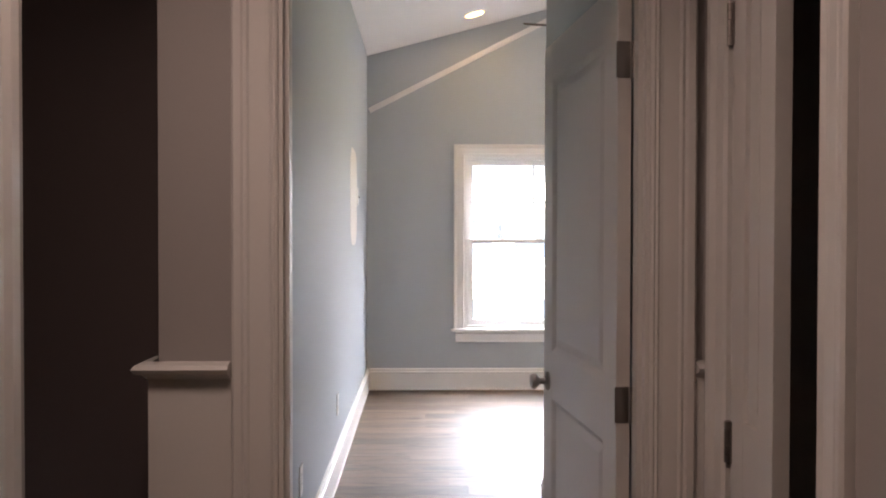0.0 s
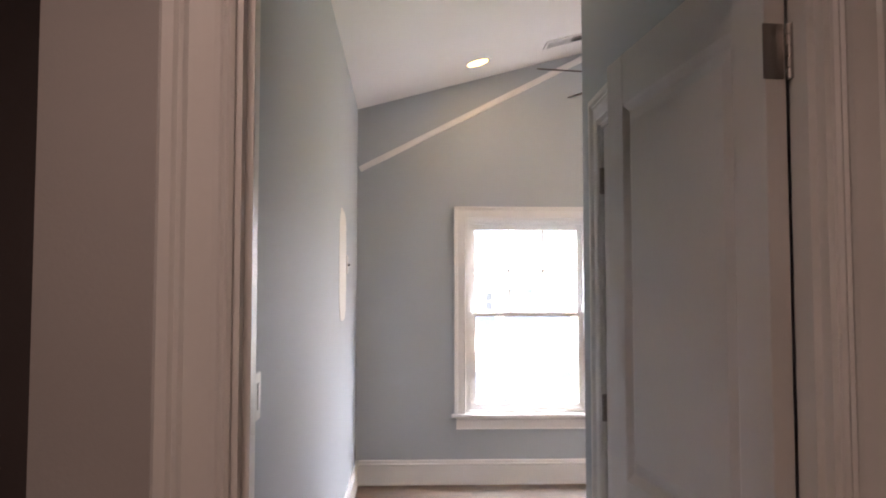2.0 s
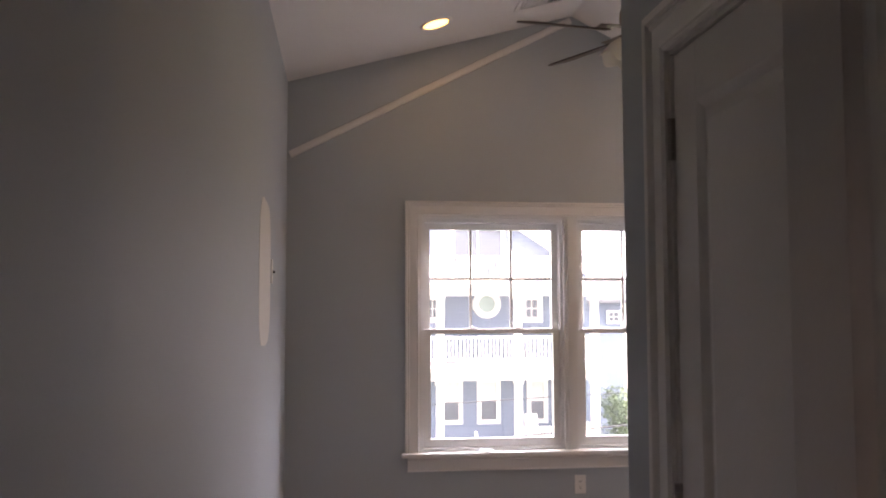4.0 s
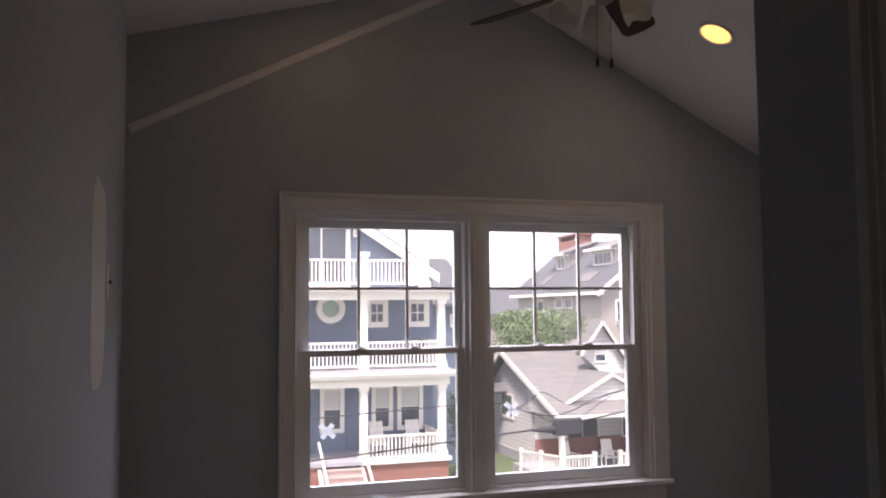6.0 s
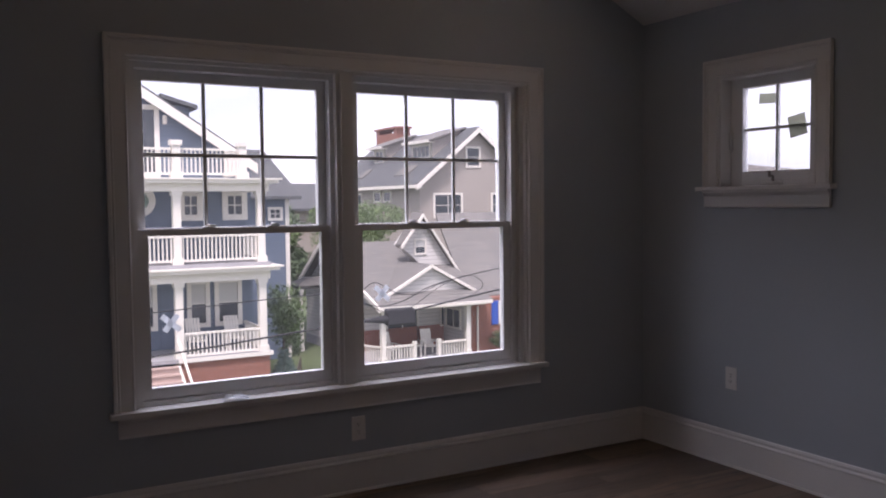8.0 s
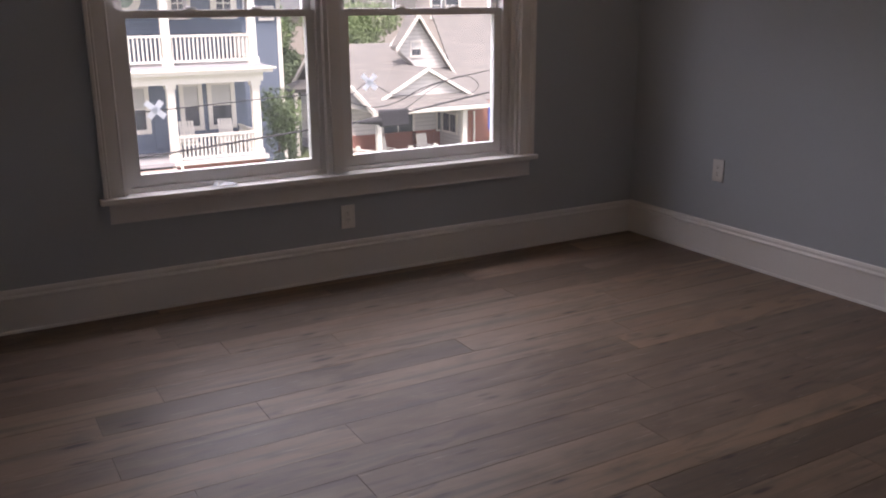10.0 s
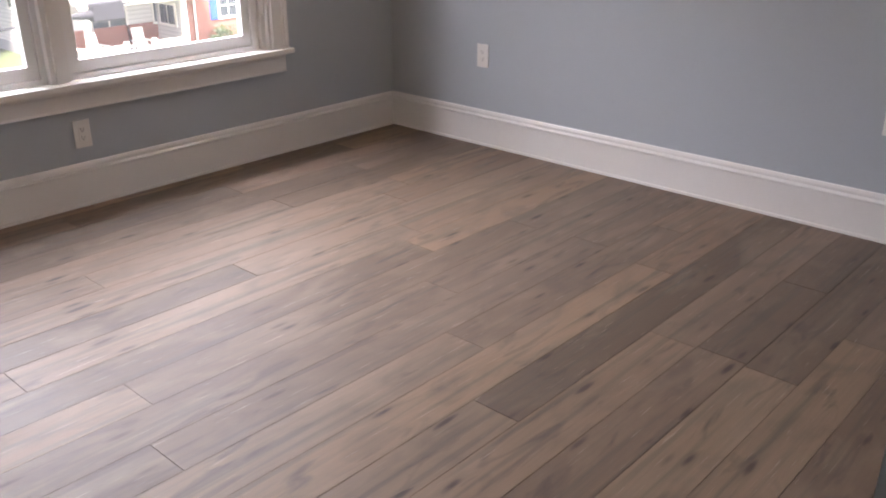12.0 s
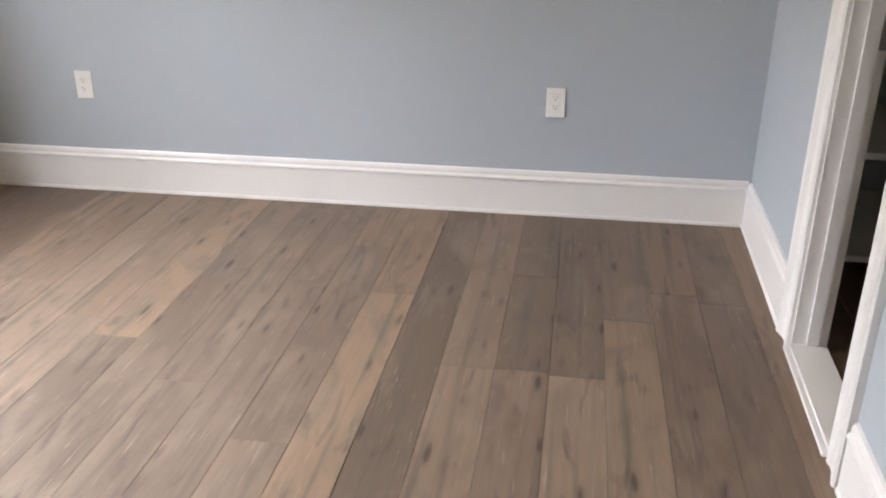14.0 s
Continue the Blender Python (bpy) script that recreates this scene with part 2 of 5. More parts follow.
M_TRIM = material("white_trim_paint", (0.76, 0.75, 0.73), 0.38, var=0.025, scale=2.5, fine=90, bump=0.05)
M_DOOR = material("white_door_paint", (0.70, 0.68, 0.66), 0.42, var=0.03, scale=2.0, fine=110, bump=0.08)
M_VINYL = material("white_window_vinyl", (0.78, 0.78, 0.77), 0.35, var=0.02, scale=3.0, fine=60, bump=0.02)
M_GLASS = glass_material("window_glass")
M_PLATE = material("white_plastic_plate", (0.78, 0.77, 0.74), 0.35, var=0.01, bump=0.01)
M_DARK = material("dark_slot_plastic", (0.03, 0.03, 0.03), 0.5, var=0.02)
M_NICKEL = material("brushed_nickel", (0.36, 0.335, 0.315), 0.36, metal=1.0, var=0.06, fine=200, bump=0.03)
M_WOODBLADE = material("dark_walnut_fan_blade", (0.038, 0.018, 0.013), 0.5, var=0.25, scale=8, fine=60, bump=0.03, stretch=(1, 8, 1))

M_LAMP = glow("warm_lamp_face", (1.0, 0.56, 0.14), 0.5)
M_PLANK = plank_material()
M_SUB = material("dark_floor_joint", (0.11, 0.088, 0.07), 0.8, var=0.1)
M_TAPE = thin_paper("pale_green_sticker_paper", (0.55, 0.56, 0.49))
M_SHADE = thin_paper("frosted_glass_shade", (0.78, 0.77, 0.74), through=0.55)
M_TAG = thin_paper("translucent_white_film", (0.80, 0.82, 0.84))


# ---- building helpers ----
def box(bm, x0, x1, y0, y1, z0, z1, bevel=0.0):
    vs = [bm.verts.new((x, y, z)) for x in (x0, x1) for y in (y0, y1) for z in (z0, z1)]
    fs = [(0, 1, 3, 2), (4, 6, 7, 5), (0, 4, 5, 1), (2, 3, 7, 6), (0, 2, 6, 4), (1, 5, 7, 3)]
    faces = [bm.faces.new([vs[i] for i in f]) for f in fs]
    if bevel:
        edges = list({e for f in faces for e in f.edges})
        bmesh.ops.bevel(bm, geom=edges, offset=bevel, segments=2, affect="EDGES", profile=0.5)


def cyl(bm, c, r0, r1, h, axis="z", n=20, caps=True):
    """A tapered round bar from c along an axis."""
    rings = []
    for r, d in ((r0, 0.0), (r1, h)):
        ring = []
        for i in range(n):
            a = 2 * math.pi * i / n
            u, v = r * math.cos(a), r * math.sin(a)
            q = {"z": (u, v, d), "x": (d, u, v), "y": (v, d, u)}[axis]
            ring.append(bm.verts.new((c[0] + q[0], c[1] + q[1], c[2] + q[2])))
        rings.append(ring)
    for i in range(n):
        j = (i + 1) % n
        bm.faces.new((rings[0][i], rings[0][j], rings[1][j], rings[1][i]))
    if caps:
        bm.faces.new(rings[0][::-1])
        bm.faces.new(rings[1])


def lathe(bm, c, prof, axis="z", n=24):
    """Turn a profile of (radius, distance) about an axis through c."""
    rings = []
    for r, d in prof:
        ring = []
        for i in range(n):
            a = 2 * math.pi * i / n
            u, v = max(r, 0.0005) * math.cos(a), max(r, 0.0005) * math.sin(a)
            q = {"z": (u, v, d), "x": (d, u, v), "y": (v, d, u)}[axis]
            ring.append(bm.verts.new((c[0] + q[0], c[1] + q[1], c[2] + q[2])))
        rings.append(ring)
    for a, b in zip(rings, rings[1:]):
        for i in range(n):
            j = (i + 1) % n
            bm.faces.new((a[i], a[j], b[j], b[i]))
    bm.faces.new(rings[0][::-1])
    bm.faces.new(rings[-1])


def prism(bm, pts, axis, a, b):
    """A flat polygon pushed through from a to b along an axis. pts are the two other coordinates in x, y, z order."""
    def place(p, d):
        return {"x": (d, p[0], p[1]), "y": (p[0], d, p[1]), "z": (p[0], p[1], d)}[axis]
    lo = [bm.verts.new(place(p, a)) for p in pts]
    hi = [bm.verts.new(place(p, b)) for p in pts]
    bm.faces.new(lo[::-1])
    bm.faces.new(hi)
    n = len(pts)
    for i in range(n):
        j = (i + 1) % n
        bm.faces.new((lo[i], lo[j], hi[j], hi[i]))


def sweep(bm, rings):
    """Skin between rings of equal length, closed round and capped."""
    vs = [[bm.verts.new(p) for p in r] for r in rings]
    n = len(vs[0])
    for a, b in zip(vs, vs[1:]):
        for i in range(n):
            j = (i + 1) % n
            bm.faces.new((a[i], a[j], b[j], b[i]))
    bm.faces.new(vs[0][::-1])
    bm.faces.new(vs[-1])


def part(name, bm, mat, parent=None, label="", smooth=False):
    bmesh.ops.recalc_face_normals(bm, faces=bm.faces)
    me = bpy.data.meshes.new(name)
    bm.to_mesh(me)
    bm.free()
    me.materials.append(mat)
    if smooth:
        for p in me.polygons:
            p.use_smooth = True
        me.set_sharp_from_angle(angle=radians(40))
    ob = new(name, me)
    if parent is not None:
        ob.parent = parent
    if label:
        ob["label"] = label
    return ob


def made(fn, *args, **kw):
    bm = bmesh.new()
    fn(bm, *args, **kw)
    return bm


def boxes(*items, bevel=0.0):
    bm = bmesh.new()
    for b in items:
        box(bm, *b, bevel=bevel)
    return bm


def thing(name, label, category, group="", kind="", at=None):
    ob = new(name)
    ob.empty_display_size = 0.1
    if at is not None:
        ob.matrix_basis = at
    return tagged(ob, label, category, group, kind)


def shared(name, mesh, parent, at, label=""):
    ob = new(name, mesh)
    ob.parent = parent
    ob.matrix_basis = at
    if label:
        ob["label"] = label
    return ob


# ---- plan ----
W = 3.71                      # bedroom width
YC, XC = -3.42, 1.055          # closet front and side
YD0, YD1 = -5.41, -5.29       # wall with the bedroom door
HX0, HX1 = -0.16, 1.145       # hall
RX, RZ = 1.85, 3.365          # ridge
LZ, RWZ = 2.873, 2.415        # ceiling at the left and right walls
T = 0.14


def left_z(x):
    return LZ + (RZ - LZ) * x / RX


def right_z(x):
    return RZ + (RWZ - RZ) * (x - RX) / (W - RX)


def structure(name, bm, mat, label, category):
    return tagged(part(name, bm, mat), label, category, kind="structure")


# walls of the bedroom
WX0, WX1, WZ0, WZ1 = 0.835, 2.885, 0.505, 2.03
bm = boxes((0, W, 0, T, -0.3, WZ0), (0, WX0, 0, T, WZ0, WZ1), (WX1, W, 0, T, WZ0, WZ1))
prism(bm, [(0, WZ1), (W, WZ1), (W, RWZ), (RX, RZ), (0, LZ)], "y", 0, T)
structure("wall_north", bm, M_WALL, "blue-grey painted gable wall with a wide window opening", "wall")
structure("wall_west", boxes((-T, 0, YD1, T, -0.3, LZ)), M_WALL, "long blue-grey painted bedroom wall", "wall")
SY0, SY1, SZ0, SZ1 = -1.162, -0.569, 1.455, 2.045
structure("wall_east", boxes((W, W + T, YD0, SY0, -0.3, RWZ), (W, W + T, SY1, T, -0.3, RWZ), (W, W + T, SY0, SY1, -0.3, SZ0), (W, W + T, SY0, SY1, SZ1, RWZ)),
          M_WALL, "blue-grey painted wall with a small square window opening", "wall")
CY0, CY1, DH = -4.40, -3.69, 2.0
YE = -3.382                   # outer corner of the closet; its front stands a little out of square
OUT_OF_SQUARE = Matrix.Translation((3.2, YC, 0)) @ pose(0, 0, 0, 0, 0, -1.2) @ Matrix.Translation((-3.2, -YC, 0))
bm = boxes((XC, XC + 0.1, YD1, CY0, 0, DH), (XC, XC + 0.1, CY1, YE, 0, DH))
prism(bm, [(XC, DH), (XC + 0.1, DH), (XC + 0.1, left_z(XC + 0.1)), (XC, left_z(XC))], "y", YD1, YE)
structure("wall_closet_side", bm, M_WALL, "blue-grey closet wall beside the entry passage", "wall")
OX0, OX1 = 2.17, 2.735
bm = boxes((XC + 0.1, OX0, YC - 0.1, YC, 0, DH), (OX1, W, YC - 0.1, YC, 0, DH))
prism(bm, [(XC + 0.1, DH), (W, DH), (W, RWZ), (RX, RZ), (XC + 0.1, left_z(XC + 0.1))], "y", YC - 0.1, YC)
structure("wall_closet_front", bm, M_WALL, "blue-grey closet front wall with a narrow doorway", "wall").matrix_basis = OUT_OF_SQUARE
EX0, EX1 = 0.116, 1.022
bm = boxes((HX0, EX0, YD0, YD1, 0, DH + 0.02), (EX1, W, YD0, YD1, 0, DH + 0.02))
prism(bm, [(HX0, DH + 0.02), (W, DH + 0.02), (W, RWZ), (RX, RZ), (0, LZ), (HX0, LZ)], "y", YD0, YD1)
structure("wall_south", bm, M_HALL, "warm grey wall round the bedroom doorway", "wall")
bm = bmesh.new()
prism(bm, [(-T, LZ - T * 0.266), (RX, RZ), (RX, RZ + 0.15), (-T, LZ + 0.11)], "y", YD0, T)
structure("ceiling_west_slope", bm, M_CEIL, "white painted low sloping ceiling", "ceiling")
bm = bmesh.new()
prism(bm, [(RX, RZ), (W + T, RWZ - T * 0.51), (W + T, RWZ + 0.08), (RX, RZ + 0.15)], "y", YD0, T)
structure("ceiling_east_slope", bm, M_CEIL, "white painted steep sloping ceiling", "ceiling")

# hall and stairwell shell
HC = 2.5
LY0, LY1 = -6.04, -5.60
structure("wall_hall_left", boxes((HX0 - 0.12, HX0, -9.0, -6.11, 0, HC)), M_HALL, "warm grey hall wall ending at the dark stairwell", "wall")
structure("wall_hall_right", boxes((HX1, HX1 + 0.1, -9.0, LY0, 0, HC), (HX1, HX1 + 0.1, LY1, YD0, 0, HC), (HX1, HX1 + 0.1, LY0, LY1, DH, HC)),
          M_HALL, "warm grey hall wall with a narrow cupboard doorway", "wall")
structure("wall_hall_end", boxes((-1.5, 1.9, -9.12, -9.0, -2.0, HC)), M_HALL, "plain warm grey wall closing the hall", "wall")
structure("ceiling_hall", boxes((-1.62, 2.0, -9.12, YD0, HC, HC + 0.12), (-1.62, -T, YD0, -5.0, HC, HC + 0.12)), M_CEIL, "flat white hall ceiling", "ceiling")
structure("floor_hall", boxes((HX0 - 0.12, 1.9, -9.0, YD0, -0.3, 0.0), (EX0, EX1, YD0, YD1, -0.3, 0.0)), M_PLANK, "grey-brown wooden hall floor", "floor")
structure("wall_stairwell", boxes((-1.62, -1.5, -9.12, -5.0, -2.0, HC + 0.12), (-1.5, -T, -5.12, -5.0, -2.0, HC + 0.12), (HX0 - 0.12, HX0, -9.12, YD0, -2.0, -0.3), (HX0, -T, YD1, -5.12, -2.0, HC + 0.12)), M_STAIR, "stairwell walls with the unlit darkness put into their colour", "wall")
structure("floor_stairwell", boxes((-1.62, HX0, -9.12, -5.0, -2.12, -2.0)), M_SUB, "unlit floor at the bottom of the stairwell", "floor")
structure("wall_cupboard", boxes((1.9, 2.0, -9.12, YD0, 0, HC), (HX1 + 0.1, 1.9, -6.5, -6.4, 0, HC)), M_HALL, "dark inner walls of the hall cupboard", "wall")


# ---- trim ----
CASE = [(0, 0), (0, 0.011), (0.006, 0.015), (0.011, 0.011), (0.016, 0.015), (0.021, 0.011), (0.030, 0.010), (0.066, 0.013), (0.072, 0.019),
        (0.080, 0.015), (0.086, 0.022), (0.102, 0.024), (0.108, 0.018), (0.108, 0)]
WCASE = [(0, 0), (0, 0.012), (0.005, 0.016), (0.011, 0.012), (0.060, 0.014), (0.066, 0.020), (0.072, 0.017), (0.078, 0.026), (0.089, 0.026), (0.089, 0)]


def casing(parent, prof, u0, u1, z0, z1, place, mat=None, names=("casing_leg", "casing_head", "casing_leg")):
    """Moulded boards round an opening u0..u1 up to z1, mitred. place(u, proud, z) gives the world point."""
    corners = [[place(u0 - a, v, z0) for a, v in prof], [place(u0 - a, v, z1 + a) for a, v in prof],
               [place(u1 + a, v, z1 + a) for a, v in prof], [place(u1 + a, v, z0) for a, v in prof]]
    for i in range(3):
        part(names[i], made(sweep, corners[i:i + 2]), mat or M_TRIM, parent)


BASE = [(0, 0), (0.020, 0), (0.020, 0.010), (0.016, 0.014), (0.016, 0.146), (0.021, 0.150), (0.021, 0.156), (0.013, 0.164), (0.013, 0.176), (0.008, 0.186), (0, 0.188)]


def baseboard(x0, y0, x1, y1, nx, ny, mat=None):
    """Moulded baseboard from point to point, standing proud of the wall towards (nx, ny)."""
    bm = bmesh.new()
    sweep(bm, [[(x + nx * v, y + ny * v, z) for v, z in BASE] for x, y in ((x0, y0), (x1, y1))])
    return tagged(part("baseboard", bm, mat or M_TRIM), "tall white moulded wooden baseboard along the wall", "baseboard", kind="structure")


baseboard(0.02, 0, W - 0.02, 0, 0, -1)
baseboard(0, YD1, 0, 0, 1, 0)
baseboard(W, YC, W, 0, -1, 0)
baseboard(XC, YC, OX0 - 0.112, YC, 0, 1).matrix_basis = OUT_OF_SQUARE
baseboard(OX1 + 0.112, YC, W - 0.02, YC, 0, 1).matrix_basis = OUT_OF_SQUARE
baseboard(XC, CY1 + 0.112, XC, YE, -1, 0)
baseboard(XC, YD1, XC, CY0 - 0.112, -1, 0)

# white strip along the old roof line
bm = bmesh.new()
ang = math.atan2(3.335 - 2.405, 1.83)
sx, sz = math.sin(ang) * 0.023, math.cos(ang) * 0.023
prof = [(-1, 0), (-1, 0.006), (-0.8, 0.014), (0.0, 0.017), (0.8, 0.014), (1, 0.006), (1, 0)]
sweep(bm, [[(x - k * sx, -v, z + k * sz) for k, v in prof] for x, z in ((0.018, 2.405), (1.84, 3.335))])
structure("trim_strip", bm, M_TRIM, "white wooden strip slanting up the gable wall", "trim")


bm = bmesh.new()
sweep(bm, [[(HX0 + v, y, z) for v, y in ((0.0, -6.32), (0.014, -6.32), (0.018, -6.30), (0.012, -6.27), (0.012, -6.20), (0.018, -6.185), (0.018, -6.160), (0.0, -6.160))] for z in (0.0, HC - 0.002)])
structure("trim_corner", bm, M_TRIM, "white moulded corner board at the stairwell", "trim")

# ---- windows ----
def grid_bars(parent, place, u0, u1, z0, z1, us, zs, w=0.016, d=0.012):
    """Glazing bars within a sash: uprights at us, crossbars at zs."""
    for u in us:
        part("glazing_bar", place(u - w / 2, u + w / 2, -d / 2, d / 2, z0, z1), M_VINYL, parent)
    for z in zs:
        part("glazing_bar", place(u0, u1, -d / 2 - 0.001, d / 2 + 0.001, z - w / 2, z + w / 2), M_VINYL, parent)


def sash(parent, name, x0, x1, y, z0, z1, st, top, bot, bars=False):
    """One sliding sash: four rails, a pane and, in the upper one, a six-light grid."""
    d = 0.017
    s = part(name, boxes((x0, x0 + st, y - d, y + d, z0, z1), (x1 - st, x1, y - d, y + d, z0, z1),
                         (x0 + st, x1 - st, y - d, y + d, z0, z0 + bot), (x0 + st, x1 - st, y - d, y + d, z1 - top, z1)), M_VINYL, parent)
    p = part("pane", boxes((x0 + st - 0.004, x1 - st + 0.004, y - 0.003, y + 0.003, z0 + bot - 0.004, z1 - top + 0.004)), M_GLASS, s)
    p.visible_shadow = False
    if bars:
        a, b = x0 + st, x1 - st
        lo, hi = z0 + bot, z1 - top
        grid_bars(s, lambda u0, u1, v0, v1, w0, w1: boxes((u0, u1, y + v0, y + v1, w0, w1)), a, b, lo, hi,
                  (a + (b - a) / 3, a + 2 * (b - a) / 3), ((lo + hi) / 2,))
    return s


win = thing("window_1", "white twin double-hung window with grilles in the upper sashes", "window", kind="structure")
casing(win, WCASE, WX0, WX1, 0.53, WZ1, lambda u, v, z: (u, -v, z))
part("window_sill", boxes((0.726, 2.985, -0.055, 0.0, 0.505, 0.53), (WX0 + 0.002, WX1 - 0.002, 0.0, 0.062, 0.507, 0.53), bevel=0.004), M_TRIM, win)
bm = bmesh.new()
apr = [(0, 0.505), (0.024, 0.505), (0.024, 0.497), (0.014, 0.485), (0.014, 0.425), (0.018, 0.415), (0.0, 0.412)]
sweep(bm, [[(x, -v, z) for v, z in apr] for x in (0.763, 2.955)])
part("apron", bm, M_TRIM, win)
# jamb liners and mullion
part("window_frame", boxes((WX0, WX0 + 0.014, 0, T, 0.531, WZ1), (WX1 - 0.014, WX1, 0, T, 0.531, WZ1), (WX0 + 0.014, WX1 - 0.014, 0, T, WZ1 - 0.014, WZ1)), M_TRIM, win)
part("mullion", boxes((1.78, 1.862, -0.002, T, 0.531, WZ1 - 0.014), (1.80, 1.842, -0.014, -0.002, 0.531, WZ1 - 0.014)), M_TRIM, win)
RL = WX1 - 0.066
part("side_liner", boxes((RL, RL + 0.026, 0.045, T, 0.531, WZ1 - 0.014), (RL + 0.026, WX1 - 0.014, 0.022, T, 0.531, WZ1 - 0.014)), M_TRIM, win)
for a, b in ((WX0 + 0.014, 1.78), (1.862, RL)):
    part("unit_frame", boxes((a, a + 0.022, 0.03, T - 0.01, 0.531, WZ1 - 0.014), (b - 0.022, b, 0.03, T - 0.01, 0.531, WZ1 - 0.014),
                             (a + 0.022, b - 0.022, 0.03, T - 0.01, WZ1 - 0.04, WZ1 - 0.014), (a + 0.022, b - 0.022, 0.03, T - 0.01, 0.531, 0.552)), M_VINYL, win)
    up = sash(win, "upper_sash", a + 0.024, b - 0.024, 0.100, 1.272, 1.988, 0.040, 0.042, 0.032, bars=True)
    lo = sash(win, "lower_sash", a + 0.024, b - 0.024, 0.060, 0.554, 1.300, 0.042, 0.030, 0.052)
    for k in (0.36, 0.68):
        u = a + (b - a) * k
        bm = boxes((u - 0.030, u + 0.030, 0.046, 0.074, 1.300, 1.307), bevel=0.002)
        lathe(bm, (u, 0.060, 1.307), [(0.014, 0), (0.013, 0.008), (0.006, 0.011)], n=14)
        box(bm, u - 0.006, u + 0.028, 0.048, 0.056, 1.309, 1.315)
        part("sash_lock", bm, M_VINYL, lo, smooth=True)

sw = thing("window_2", "small square white crank window with a four-light grille", "window", kind="structure")
casing(sw, WCASE, SY0, SY1, 1.472, SZ1, lambda u, v, z: (W - v, u, z))
part("window_sill", boxes((W - 0.055, W, SY0 - 0.115, SY1 + 0.115, 1.447, 1.472), (W, W + 0.075, SY0 + 0.002, SY1 - 0.002, 1.449, 1.472), bevel=0.004), M_TRIM, sw)
bm = bmesh.new()
apr = [(0, 1.447), (0.030, 1.447), (0.030, 1.438), (0.016, 1.422), (0.016, 1.376), (0.020, 1.366), (0, 1.360)]
sweep(bm, [[(W - v, y, z) for v, z in apr] for y in (SY0 - 0.085, SY1 + 0.085)])
part("apron", bm, M_TRIM, sw)
part("window_frame", boxes((W, W + T, SY0, SY0 + 0.014, 1.473, SZ1), (W, W + T, SY1 - 0.014, SY1, 1.473, SZ1), (W, W + T, SY0 + 0.014, SY1 - 0.014, SZ1 - 0.014, SZ1)), M_TRIM, sw)
ya, yb, za, zb = SY0 + 0.016, SY1 - 0.016, 1.474, SZ1 - 0.016
s = part("crank_sash", boxes((W + 0.075, W + 0.12, ya, ya + 0.076, za, zb), (W + 0.075, W + 0.12, yb - 0.076, yb, za, zb),
                             (W + 0.075, W + 0.12, ya + 0.076, yb - 0.076, za, za + 0.074), (W + 0.075, W + 0.12, ya + 0.076, yb - 0.076, zb - 0.05, zb), bevel=0.003), M_VINYL, sw)
p = part("pane", boxes((W + 0.095, W + 0.101, ya + 0.074, yb - 0.074, za + 0.072, zb - 0.048)), M_GLASS, s)
p.visible_shadow = False
ym, zm = (ya + yb) / 2, (za + 0.074 + zb - 0.05) / 2
part("glazing_bar", boxes((W + 0.089, W + 0.107, ym - 0.007, ym + 0.007, za + 0.074, zb - 0.05)), M_VINYL, s)
part("glazing_bar", boxes((W + 0.088, W + 0.108, ya + 0.076, yb - 0.076, zm - 0.007, zm + 0.007)), M_VINYL, s)
cr = part("crank", boxes((W + 0.040, W + 0.075, ym - 0.055, ym + 0.055, 1.474, 1.494), bevel=0.006), M_VINYL, sw, "white folding crank handle")
bm = made(cyl, (W + 0.05, ym - 0.01, 1.494), 0.008, 0.007, 0.022)
box(bm, W + 0.045, W + 0.055, ym - 0.012, ym + 0.016, 1.514, 1.524)
cyl(bm, (W + 0.05, ym + 0.010, 1.520), 0.007, 0.009, 0.026)
part("crank_handle", bm, M_NICKEL, cr)
part("sash_lever", boxes((W + 0.055, W + 0.072, yb - 0.02, yb - 0.006, 1.66, 1.76), bevel=0.004), M_VINYL, sw)
for (dy, dz, w, h, tilt), nm in (((0.056, 0.150, 0.10, 0.05, 4), "grey"), ((-0.125, 0.0, 0.10, 0.105, -10), "green")):
    bm = boxes((-0.0008, 0.0008, -w / 2, w / 2, -h / 2, h / 2))
    ob = part("window_sticker", bm, M_TAPE)
    ob.matrix_basis = pose(W + 0.0860, ym + dy, zm + dz, tilt, 0, 0)
    tagged(ob, "pale green paper sticker on the small window's pane", "sticker", "window stickers")


